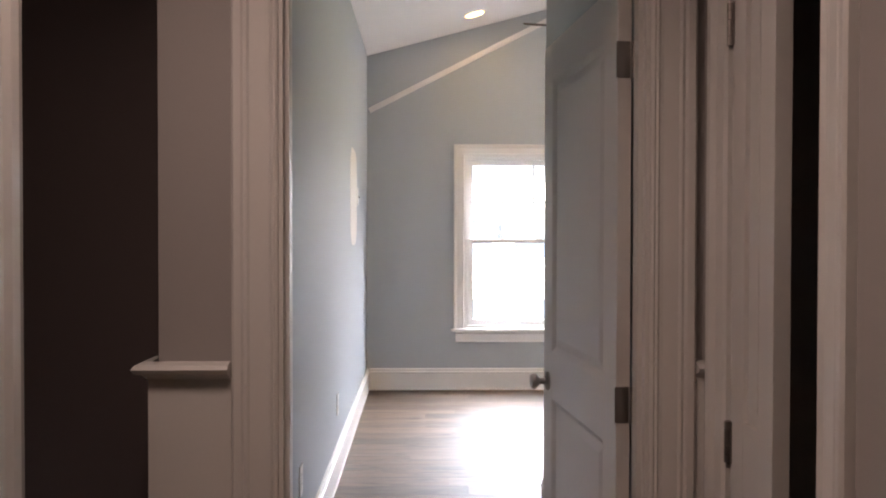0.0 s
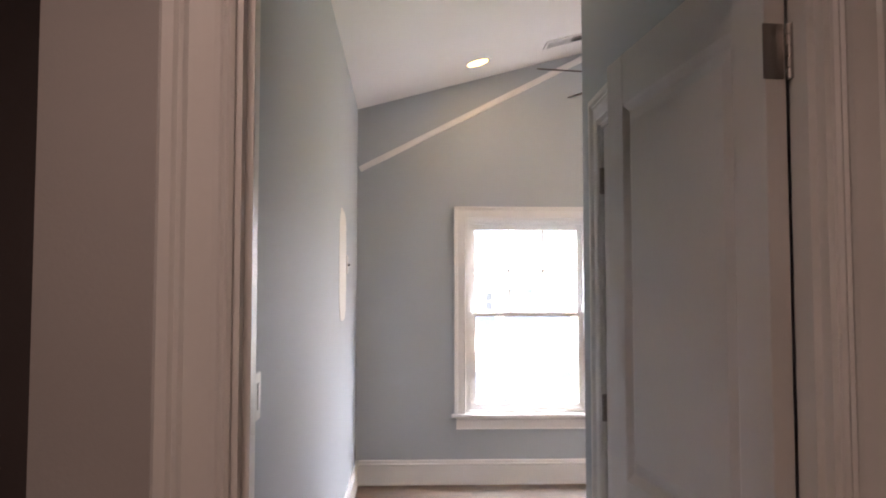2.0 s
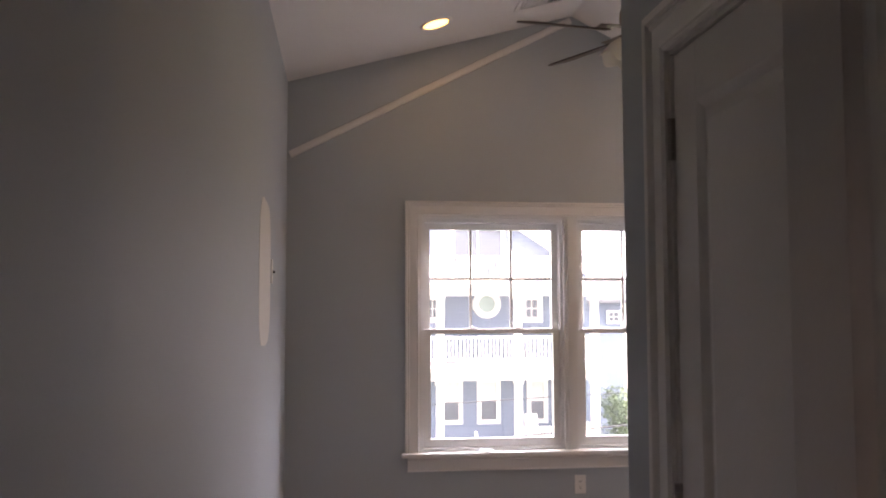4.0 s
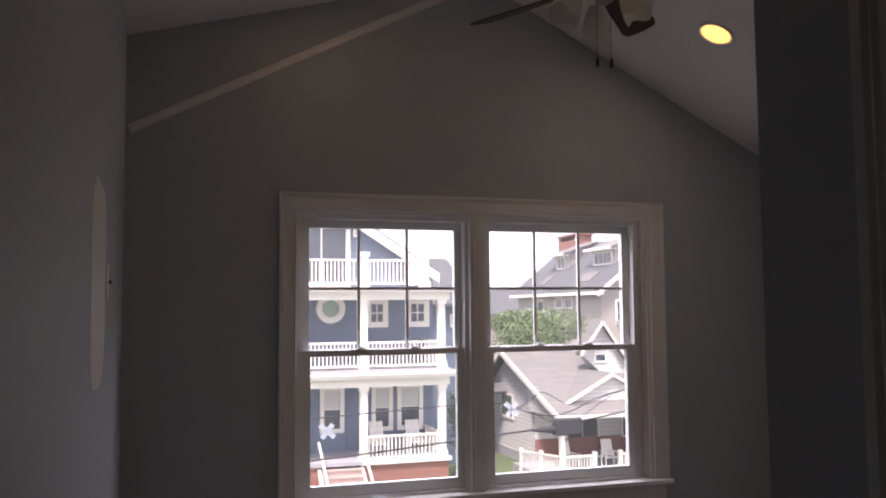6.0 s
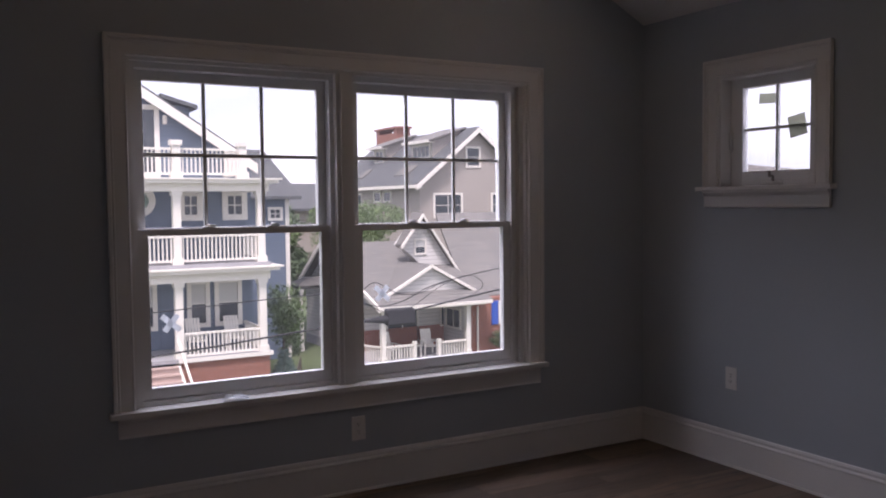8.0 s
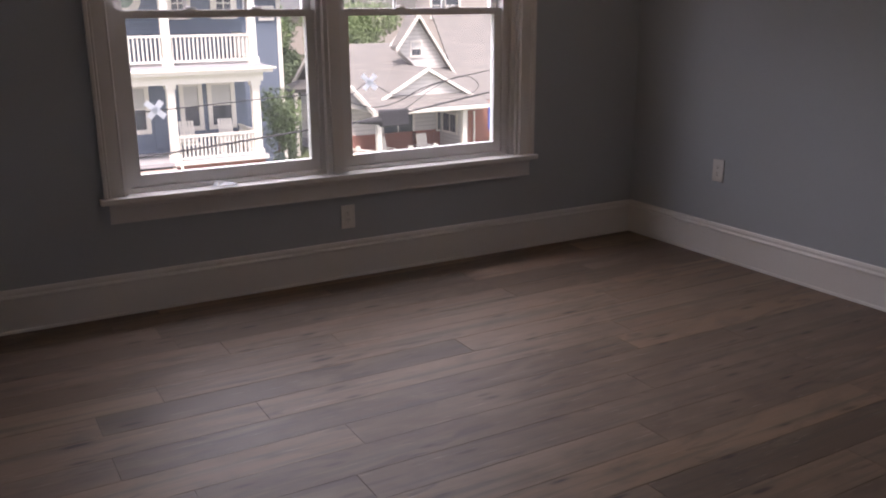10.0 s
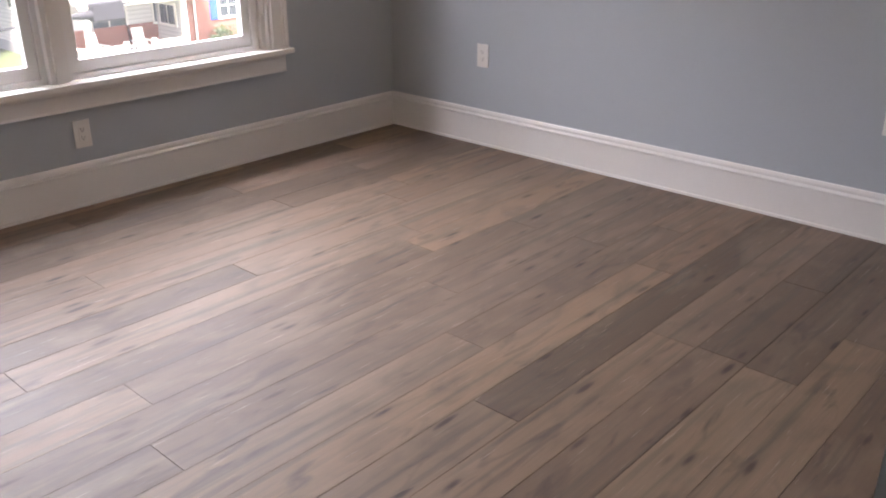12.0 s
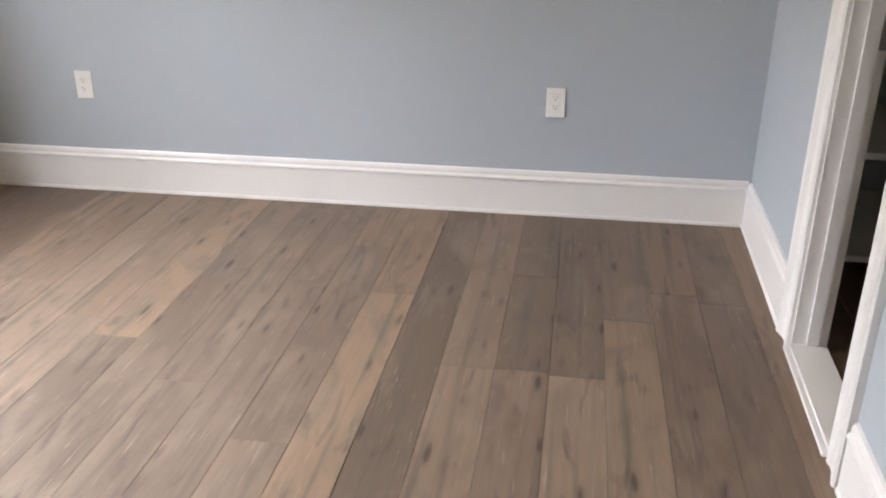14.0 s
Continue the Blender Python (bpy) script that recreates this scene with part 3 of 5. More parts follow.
# ---- doors ----
def door_leaf(parent, w, h, t=0.036):
    """Two-panel door leaf, hinge edge at x = 0, running to +x, faces at y = 0 and y = t."""
    st, top, lock0, lock1, bot = 0.115, 0.125, 0.80, 0.955, 0.235
    part("stile", boxes((0, st, 0, t, 0.012, h), bevel=0.0015), M_DOOR, parent)
    part("stile", boxes((w - st, w, 0, t, 0.012, h), bevel=0.0015), M_DOOR, parent)
    for a, b in ((0.012, bot), (lock0, lock1), (h - top, h)):
        part("rail", boxes((st, w - st, 0.0004, t - 0.0004, a, b)), M_DOOR, parent)
    for a, b in ((bot, lock0), (lock1, h - top)):
        bm = bmesh.new()
        for sgn, y in ((1, 0.0), (-1, t)):
            # sloped moulding down to a groove, then a raised field
            rings = []
            for inset, dep in ((0.0, 0.0006), (0.006, 0.003), (0.020, 0.011), (0.026, 0.011), (0.050, 0.0045)):
                yy = y + sgn * dep
                rings.append([bm.verts.new(q) for q in ((st + inset, yy, a + inset), (w - st - inset, yy, a + inset), (w - st - inset, yy, b - inset), (st + inset, yy, b - inset))])
            for r0, r1 in zip(rings, rings[1:]):
                for i in range(4):
                    j = (i + 1) % 4
                    bm.faces.new((r0[i], r0[j], r1[j], r1[i]))
            bm.faces.new(rings[-1])
        part("panel", bm, M_DOOR, parent)


def hinge(parent, x, y, z, t=0.036):
    """Butt hinge on the leaf's edge, knuckles at the pin line."""
    bm = bmesh.new()
    h = 0.046
    box(bm, x - 0.0015, x + 0.001, y + 0.004, y + t, z - h, z + h, bevel=0.0008)
    for k in range(5):
        z0 = z - h + k * 2 * h / 5
        cyl(bm, (x - 0.002, y + t + 0.006, z0 + 0.0007), 0.0065, 0.0065, 2 * h / 5 - 0.0014, n=12)
    return part("hinge", bm, M_NICKEL, parent, "brushed nickel hinge", smooth=True)


def knob(parent, x, y, z, sgn):
    bm = bmesh.new()
    prof = [(0.032, 0), (0.032, 0.005), (0.026, 0.009), (0.012, 0.012), (0.011, 0.030), (0.020, 0.036), (0.027, 0.044), (0.0275, 0.052), (0.022, 0.060), (0.008, 0.063)]
    lathe(bm, (x, y, z), [(r, sgn * d) for r, d in prof], axis="y")
    return part("door_knob", bm, M_NICKEL, parent, "round brushed nickel knob", smooth=True)


# entry door, opened into the bedroom
door = thing("door_1", "white two-panel bedroom door standing wide open", "door", kind="structure", at=pose(0.995, YD1 - 0.008, 0, 0, 0, 94.8))
LEAF = 0.815
# local frame: x along the leaf from the hinge, y = 0 face towards the closet wall, y = t face towards the passage
door_leaf(door, LEAF, 1.985)
for z in (1.79, 0.915, 0.26):
    bm = bmesh.new()
    box(bm, -0.0025, 0.0, 0.004, 0.040, z - 0.046, z + 0.046, bevel=0.001)
    for k in range(5):
        cyl(bm, (-0.004, -0.006, z - 0.046 + k * 0.0184 + 0.0007), 0.0065, 0.0065, 0.017, n=12)
    part("hinge", bm, M_NICKEL, door, "brushed nickel hinge", smooth=True)
knob(door, LEAF - 0.065, 0.036, 0.85, 1)
knob(door, LEAF - 0.065, 0.0, 0.85, -1)
part("latch_plate", boxes((LEAF, LEAF + 0.0015, 0.006, 0.030, 0.82, 0.88)), M_NICKEL, door)

frame1 = thing("door_frame_1", "white fluted casing and jambs round the bedroom doorway", "door frame", kind="structure")
casing(frame1, CASE, EX0 + 0.008, EX1 - 0.008, 0.0, DH + 0.012, lambda u, v, z: (u, YD0 - v, z))
casing(frame1, CASE, EX0 + 0.008, EX1 - 0.008, 0.0, DH + 0.012, lambda u, v, z: (u, YD1 + v * 0.9, z))
part("jamb", boxes((EX0, EX0 + 0.018, YD0, YD1, 0, DH + 0.002)), M_TRIM, frame1)
part("jamb", boxes((EX1 - 0.018, EX1, YD0, YD1, 0, DH + 0.002)), M_TRIM, frame1)
part("jamb_head", boxes((EX0, EX1, YD0, YD1, DH + 0.002, DH + 0.02)), M_TRIM, frame1)
part("door_stop", boxes((EX0 + 0.018, EX0 + 0.030, YD0 + 0.03, YD1 - 0.045, 0, DH + 0.002), (EX1 - 0.030, EX1 - 0.018, YD0 + 0.03, YD1 - 0.045, 0, DH + 0.002),
                        (EX0 + 0.03, EX1 - 0.03, YD0 + 0.03, YD1 - 0.045, DH - 0.010, DH + 0.002)), M_TRIM, frame1)
for z in (1.79, 0.915, 0.26):
    part("hinge_leaf", boxes((EX1 - 0.0205, EX1 - 0.018, YD1 - 0.042, YD1 - 0.002, z - 0.046, z + 0.046), bevel=0.001), M_NICKEL, frame1, "brushed nickel hinge leaf")
part("strike_plate", boxes((EX0 + 0.018, EX0 + 0.0195, YD1 - 0.040, YD1 - 0.012, 0.82, 0.88)), M_NICKEL, frame1)

# closed door to the side closet
door2 = thing("door_2", "white two-panel closet door, closed, beside the passage", "door", kind="structure", at=pose(XC + 0.006, CY1 - 0.019, 0, 0, 0, -90))
door_leaf(door2, CY1 - CY0 - 0.038, 1.985)
for z in (1.80, 1.02, 0.26):
    bm = bmesh.new()
    for k in range(5):
        cyl(bm, (0.0, -0.009, z - 0.046 + k * 0.0184 + 0.0007), 0.0068, 0.0068, 0.017, n=12)
    box(bm, -0.006, 0.006, -0.004, -0.0005, z - 0.046, z + 0.046)
    part("hinge", bm, M_NICKEL, door2, "brushed nickel hinge", smooth=True)
knob(door2, CY1 - CY0 - 0.10, 0.0, 0.90, -1)
frame2 = thing("door_frame_2", "white moulded casing round the closed closet door", "door frame", kind="structure")
casing(frame2, CASE, CY0 + 0.008, CY1 - 0.008, 0.0, DH - 0.002, lambda u, v, z: (XC - v, u, z))
part("jamb", boxes((XC, XC + 0.1, CY0, CY0 + 0.016, 0, DH)), M_TRIM, frame2)
part("jamb", boxes((XC, XC + 0.1, CY1 - 0.016, CY1, 0, DH)), M_TRIM, frame2)
part("jamb_head", boxes((XC, XC + 0.1, CY0 + 0.016, CY1 - 0.016, DH - 0.012, DH)), M_TRIM, frame2)
part("door_stop", boxes((XC + 0.046, XC + 0.07, CY0 + 0.016, CY0 + 0.028, 0, DH - 0.012), (XC + 0.046, XC + 0.07, CY1 - 0.028, CY1 - 0.016, 0, DH - 0.012)), M_TRIM, frame2)

# open closet doorway in the front wall
frame3 = thing("door_frame_3", "white moulded casing and sill of the open closet doorway", "door frame", kind="structure", at=OUT_OF_SQUARE)
casing(frame3, CASE, OX0 + 0.006, OX1 - 0.006, 0.0, DH - 0.002, lambda u, v, z: (u, YC + v, z))
part("jamb", boxes((OX0, OX0 + 0.016, YC - 0.1, YC, 0, DH)), M_TRIM, frame3)
part("jamb", boxes((OX1 - 0.016, OX1, YC - 0.1, YC, 0, DH)), M_TRIM, frame3)
part("jamb_head", boxes((OX0 + 0.016, OX1 - 0.016, YC - 0.1, YC, DH - 0.014, DH)), M_TRIM, frame3)
part("door_stop", boxes((OX0 + 0.016, OX0 + 0.028, YC - 0.075, YC - 0.04, 0.02, DH - 0.014), (OX1 - 0.028, OX1 - 0.016, YC - 0.075, YC - 0.04, 0.02, DH - 0.014)), M_TRIM, frame3)
part("threshold", boxes((OX0 + 0.016, OX1 - 0.016, YC - 0.1, YC + 0.006, 0.0, 0.018), (OX0 + 0.016, OX1 - 0.016, YC + 0.006, YC + 0.022, 0.0, 0.012), bevel=0.002), M_TRIM, frame3)
bm = boxes((OX1 - 0.0180, OX1 - 0.0155, YC - 0.0995, YC - 0.0755, 0.88, 0.972))
for k in range(5):
    cyl(bm, (OX1 - 0.021, YC - 0.106, 0.88 + k * 0.0184 + 0.0007), 0.0065, 0.0065, 0.017, n=12)
part("hinge", bm, M_NICKEL, frame3, "brushed nickel hinge", smooth=True)
structure("wall_closet_back", boxes((XC + 0.1, W, YD1, YD1 + 0.02, 0, 2.6), (2.1, 2.16, YD1 + 0.02, YC - 0.1, 0, 2.6)), M_TRIM, "white painted inside walls of the closet", "wall")
shelf = thing("closet_shelves", "white painted closet shelf unit in shade, empty", "shelf unit")
part("side_panel", boxes((3.05, W - 0.002, YC - 0.135, YC - 0.115, 0, 1.9)), M_TRIM, shelf)
part("side_panel", boxes((3.05, W - 0.002, -4.9, -4.88, 0, 1.9)), M_TRIM, shelf)
for z in (0.155, 0.495, 0.90, 1.30, 1.70):
    part("shelf_board", boxes((3.04, W - 0.002, -4.88, YC - 0.135, z, z + 0.022), bevel=0.002), M_TRIM, shelf)

# hall cupboard door, ajar
door4 = thing("door_3", "narrow white hall cupboard door standing slightly ajar", "door", kind="structure", at=pose(HX1 - 0.004, LY1 - 0.012, 0, 0, 0, -92.5))
bm = boxes((0, 0.08, 0, 0.034, 0.012, 1.985), (0.17, 0.25, 0, 0.034, 0.012, 1.985), bevel=0.0015)
for a, b in ((0.012, 0.235), (0.80, 0.955), (1.86, 1.985)):
    box(bm, 0.08, 0.17, 0.0004, 0.0336, a, b)
part("leaf_frame", bm, M_DOOR, door4)
for a, b in ((0.235, 0.80), (0.955, 1.86)):
    bm = bmesh.new()
    prism(bm, [(0.08, a), (0.17, a), (0.17, b), (0.08, b)], "y", 0.011, 0.023)
    prism(bm, [(0.1, a + 0.03), (0.15, a + 0.03), (0.15, b - 0.03), (0.1, b - 0.03)], "y", 0.006, 0.028)
    part("panel", bm, M_DOOR, door4)
for z in (1.805, 0.895, 0.26):
    bm = bmesh.new()
    for k in range(5):
        cyl(bm, (-0.002, -0.007, z - 0.046 + k * 0.0184 + 0.0007), 0.0068, 0.0068, 0.017, n=12)
    box(bm, -0.010, 0.010, -0.003, -0.0005, z - 0.046, z + 0.046)
    part("hinge", bm, M_NICKEL, door4, "brushed nickel hinge", smooth=True)
frame4 = thing("door_frame_4", "white moulded casing round the hall cupboard", "door frame", kind="structure")
casing(frame4, CASE, LY0, LY1, 0.0, DH, lambda u, v, z: (HX1 - v, u, z))
part("jamb", boxes((HX1, HX1 + 0.1, LY1 - 0.002, LY1 + 0.001, 0, DH), (HX1, HX1 + 0.1, LY0 - 0.001, LY0 + 0.002, 0, DH)), M_TRIM, frame4)

# hall wainscot with chair rail
RAIL = [(0, 1.005), (0.012, 1.005), (0.016, 1.012), (0.022, 1.016), (0.034, 1.020), (0.040, 1.030), (0.034, 1.040), (0.012, 1.044), (0, 1.046)]
wain = thing("wainscot_1", "white wainscot panel with a rounded chair rail", "wainscot", kind="structure")
part("panel_board", boxes((HX0 - 0.022, 0.014, YD0 - 0.012, YD0, 0, 1.005), (HX0 - 0.022, HX0, YD0, YD1, 0, 1.005)), M_TRIM, wain)
bm = bmesh.new()
sweep(bm, [[(HX0 - v - 0.012, YD1, z) for v, z in RAIL], [(HX0 - v - 0.012, YD0 - v - 0.008, z) for v, z in RAIL], [(0.012, YD0 - v - 0.008, z) for v, z in RAIL]])
part("chair_rail", bm, M_TRIM, wain)
wain2 = thing("wainscot_2", "short white wainscot strip with a chair rail", "wainscot", kind="structure")
part("panel_board", boxes((EX1 + 0.102, HX1, YD0 - 0.012, YD0, 0, 1.005)), M_TRIM, wain2)
bm = bmesh.new()
sweep(bm, [[(x, YD0 - v, z) for v, z in RAIL] for x in (EX1 + 0.102, HX1)])
part("chair_rail", bm, M_TRIM, wain2)


# ---- fixtures ----
def downlight(x, y, slope, label):
    z = left_z(x) if x < RX else right_z(x)
    ob = thing("recessed_light", label, "ceiling light", "recessed ceiling lights", at=pose(x, y, z, 0, -math.degrees(math.atan(slope)), 0))
    bm = bmesh.new()
    lathe(bm, (0, 0, 0), [(0.098, 0.004), (0.098, -0.003), (0.092, -0.008), (0.080, -0.006), (0.074, 0.003)], n=40)
    part("trim_ring", bm, M_TRIM, ob, smooth=True)
    bm = bmesh.new()
    lathe(bm, (0, 0, 0), [(0.0735, -0.004), (0.070, -0.0065), (0.03, -0.008), (0.0, -0.0085)], n=40)
    part("lens", bm, M_LAMP, ob, "glowing warm lens", smooth=True)
    return ob


LS, RS = (RZ - LZ) / RX, (RWZ - RZ) / (W - RX)
for x, y, sl in ((0.89, -0.52, LS), (0.88, -2.12, LS), (2.81, -0.82, RS), (2.81, -2.12, RS)):
    downlight(x, y, sl, "round white recessed downlight, lit warm, in the sloping ceiling")

vent = thing("ceiling_vent", "white louvred metal air vent in the sloping ceiling", "vent", at=pose(1.56, -0.52, left_z(1.56), 0, -math.degrees(math.atan(LS)), 0))
part("frame", boxes((-0.19, 0.19, -0.10, -0.075, -0.010, 0.0), (-0.19, 0.19, 0.075, 0.10, -0.010, 0.0), (-0.19, -0.165, -0.075, 0.075, -0.010, 0.0), (0.165, 0.19, -0.075, 0.075, -0.010, 0.0), bevel=0.002), M_TRIM, vent)
part("backing", boxes((-0.165, 0.165, -0.075, 0.075, -0.003, -0.001)), M_DARK, vent)
sl = boxes((-0.008, 0.008, -0.073, 0.073, -0.0012, 0.0012))
sl_ob = part("slat", sl, M_TRIM, vent)
sl_ob.matrix_basis = pose(-0.15, 0, -0.008, 0, 40, 0)
for k in range(1, 13):
    shared("slat", sl_ob.data, vent, pose(-0.15 + k * 0.025, 0, -0.008, 0, 40 if k < 7 else -40, 0))

det = thing("smoke_detector", "round white smoke detector on the sloping ceiling", "smoke detector", at=pose(0.31, -2.44, left_z(0.31), 0, -math.degrees(math.atan(LS)), 0))
part("base", made(lathe, (0, 0, 0), [(0.068, 0.0), (0.068, -0.012), (0.062, -0.014)]), M_PLATE, det, smooth=True)
part("cover", made(lathe, (0, 0, 0), [(0.060, -0.014), (0.056, -0.034), (0.03, -0.040), (0.0, -0.041)]), M_PLATE, det, smooth=True)


def outlet(name, label, m, slots=True, toggle=False):
    """Wall plate in its own plane: x across, z up, facing -y."""
    ob = thing(name, label, "outlet" if not toggle else "light switch", "wall outlets" if not toggle else "", at=m)
    w, h = 0.074, 0.118
    part("plate", boxes((-w / 2, w / 2, -0.006, 0, -h / 2, h / 2), bevel=0.0025), M_PLATE, ob)
    if toggle:
        part("rocker", boxes((-0.0165, 0.0165, -0.009, -0.005, -0.033, 0.033), bevel=0.0015), M_PLATE, ob)
        return ob
    if slots:
        part("socket", boxes((-0.0165, 0.0165, -0.0075, -0.005, -0.034, 0.034), bevel=0.001), M_PLATE, ob)
        for zc in (-0.018, 0.018):
            bm = boxes((-0.0075, -0.0055, -0.0079, -0.007, zc, zc + 0.009), (0.0055, 0.0075, -0.0079, -0.007, zc, zc + 0.008))
            cyl(bm, (0, -0.0079, zc - 0.006), 0.0026, 0.0026, 0.001, axis="y", n=10)
            part("slots", bm, M_DARK, ob)
    return ob


outlet("wall_outlet", "white duplex outlet on the window wall under the sill", pose(1.87, 0, 0.31))
outlet("wall_outlet", "white duplex outlet low on the blue-grey wall", pose(W, -0.667, 0.467, 0, 0, -90))
outlet("wall_outlet", "white duplex outlet low on the blue-grey wall", pose(W, -2.654, 0.470, 0, 0, -90))
outlet("wall_outlet", "white duplex outlet low on the long wall", pose(0, -2.68, 0.405, 0, 0, 90))
outlet("wall_outlet", "white duplex outlet low on the long wall", pose(0, -4.15, 0.40, 0, 0, 90))
outlet("light_switch", "white rocker switch beside the doorway", pose(0, -4.47, 1.145, 0, 0, 90), toggle=True)
bp = thing("cable_plate", "white blank cable plate with a small hole", "wall plate", at=pose(0, -1.14, 1.62, 0, 0, 90))
part("plate", boxes((-0.037, 0.037, -0.005, 0, -0.06, 0.06), bevel=0.002), M_PLATE, bp)
part("cable_end", made(cyl, (0.075, -0.012, 0.0), 0.007, 0.006, 0.012, axis="y", n=12), M_DARK, bp, "short black cable end")
# primer patch
bm = bmesh.new()
ring = []
rnd = random.Random(4)
for i in range(56):
    a = 2 * math.pi * i / 56
    ca, sa = math.cos(a), math.sin(a)
    r = 1 + rnd.uniform(-0.02, 0.02)
    ring.append((-1.50 + 0.29 * math.copysign(abs(ca) ** 0.55, ca) * r, 1.600 + 0.33 * math.copysign(abs(sa) ** 0.55, sa) * r))
prism(bm, ring, "x", -0.001, 0.0015)
tagged(part("wall_patch", bm, M_PATCH), "pale unpainted primer patch on the long wall", "wall patch", kind="structure")

# ---- ceiling fan ----
FX, FY, FZ = 1.80, -1.50, 2.77
fan = thing("ceiling_fan", "five-blade ceiling fan, dark wood blades, nickel body, frosted shades", "ceiling fan", at=pose(FX, FY, FZ))
part("canopy", made(lathe, (0, 0, 0), [(0.065, 0.60), (0.065, 0.56), (0.045, 0.52), (0.018, 0.50)]), M_NICKEL, fan, smooth=True)
part("downrod", made(cyl, (0, 0, 0.14), 0.012, 0.012, 0.37, n=16), M_NICKEL, fan, smooth=True)
part("motor_housing", made(lathe, (0, 0, 0), [(0.03, 0.16), (0.09, 0.145), (0.115, 0.11), (0.118, 0.06), (0.10, 0.03), (0.07, 0.015)]), M_NICKEL, fan, smooth=True)
part("switch_cup", made(lathe, (0, 0, 0), [(0.062, 0.016), (0.062, -0.055), (0.05, -0.07), (0.02, -0.078)]), M_NICKEL, fan, smooth=True)
for k in range(5):
    a = 117 + 72 * k
    m = pose(0, 0, 0, 0, 0, a)
    bm = boxes((0.085, 0.20, -0.016, 0.016, 0.020, 0.026), (0.18, 0.25, -0.045, 0.045, 0.008, 0.013), bevel=0.002)
    ir = part("blade_iron", bm, M_NICKEL, fan)
    ir.matrix_basis = m
    bm = bmesh.new()
    prism(bm, [(0.20, -0.050), (0.40, -0.062), (0.58, -0.078), (0.635, -0.066), (0.65, -0.02), (0.65, 0.02), (0.635, 0.066), (0.58, 0.078), (0.40, 0.062), (0.20, 0.050)], "z", -0.003, 0.004)
    bl = part("blade", bm, M_WOODBLADE, fan)
    bl.matrix_basis = m @ pose(0, 0, 0.0, -17, 0, 0)
for k in range(3):
    m = pose(0, 0, -0.045, 0, 0, 67 + 120 * k)
    bm = bmesh.new()
    cyl(bm, (0.03, 0, 0), 0.009, 0.009, 0.07, axis="x", n=12)
    lathe(bm, (0.105, 0, 0.015), [(0.012, 0.012), (0.026, 0.004), (0.026, -0.02), (0.02, -0.024)], n=16)
    arm = part("light_arm", bm, M_NICKEL, fan, smooth=True)
    arm.matrix_basis = m
    bm = bmesh.new()
    prof = [(0.026, 0.0), (0.036, -0.016), (0.050, -0.048), (0.061, -0.090), (0.067, -0.118)]
    n = 24
    rings = []
    for d in (0, -0.003):
        for r, z in (prof if d == 0 else prof[::-1]):
            ring = []
            for i in range(n):
                t = 2 * math.pi * i / n
                zz = z - (0.015 * math.cos(4 * t) if z < -0.10 else 0)
                ring.append(bm.verts.new(((r + d) * math.cos(t), (r + d) * math.sin(t), zz)))
            rings.append(ring)
    for a_, b_ in zip(rings, rings[1:]):
        for i in range(n):
            bm.faces.new((a_[i], a_[(i + 1) % n], b_[(i + 1) % n], b_[i]))
    sh = part("shade", bm, M_SHADE, fan, "frosted tulip glass shade", smooth=True)
    sh.matrix_basis = m @ pose(0.108, 0, 0.0, 0, -30, 0)
for dx, l in ((-0.03, 0.27), (0.03, 0.27)):
    bm = made(cyl, (dx, -0.03, -0.07 - l + 0.035), 0.0012, 0.0012, l - 0.035, n=6)
    lathe(bm, (dx, -0.03, -0.07 - l), [(0.004, 0), (0.0065, 0.01), (0.0065, 0.03), (0.003, 0.038)], n=10)
    part("pull_chain", bm, M_DARK, fan)


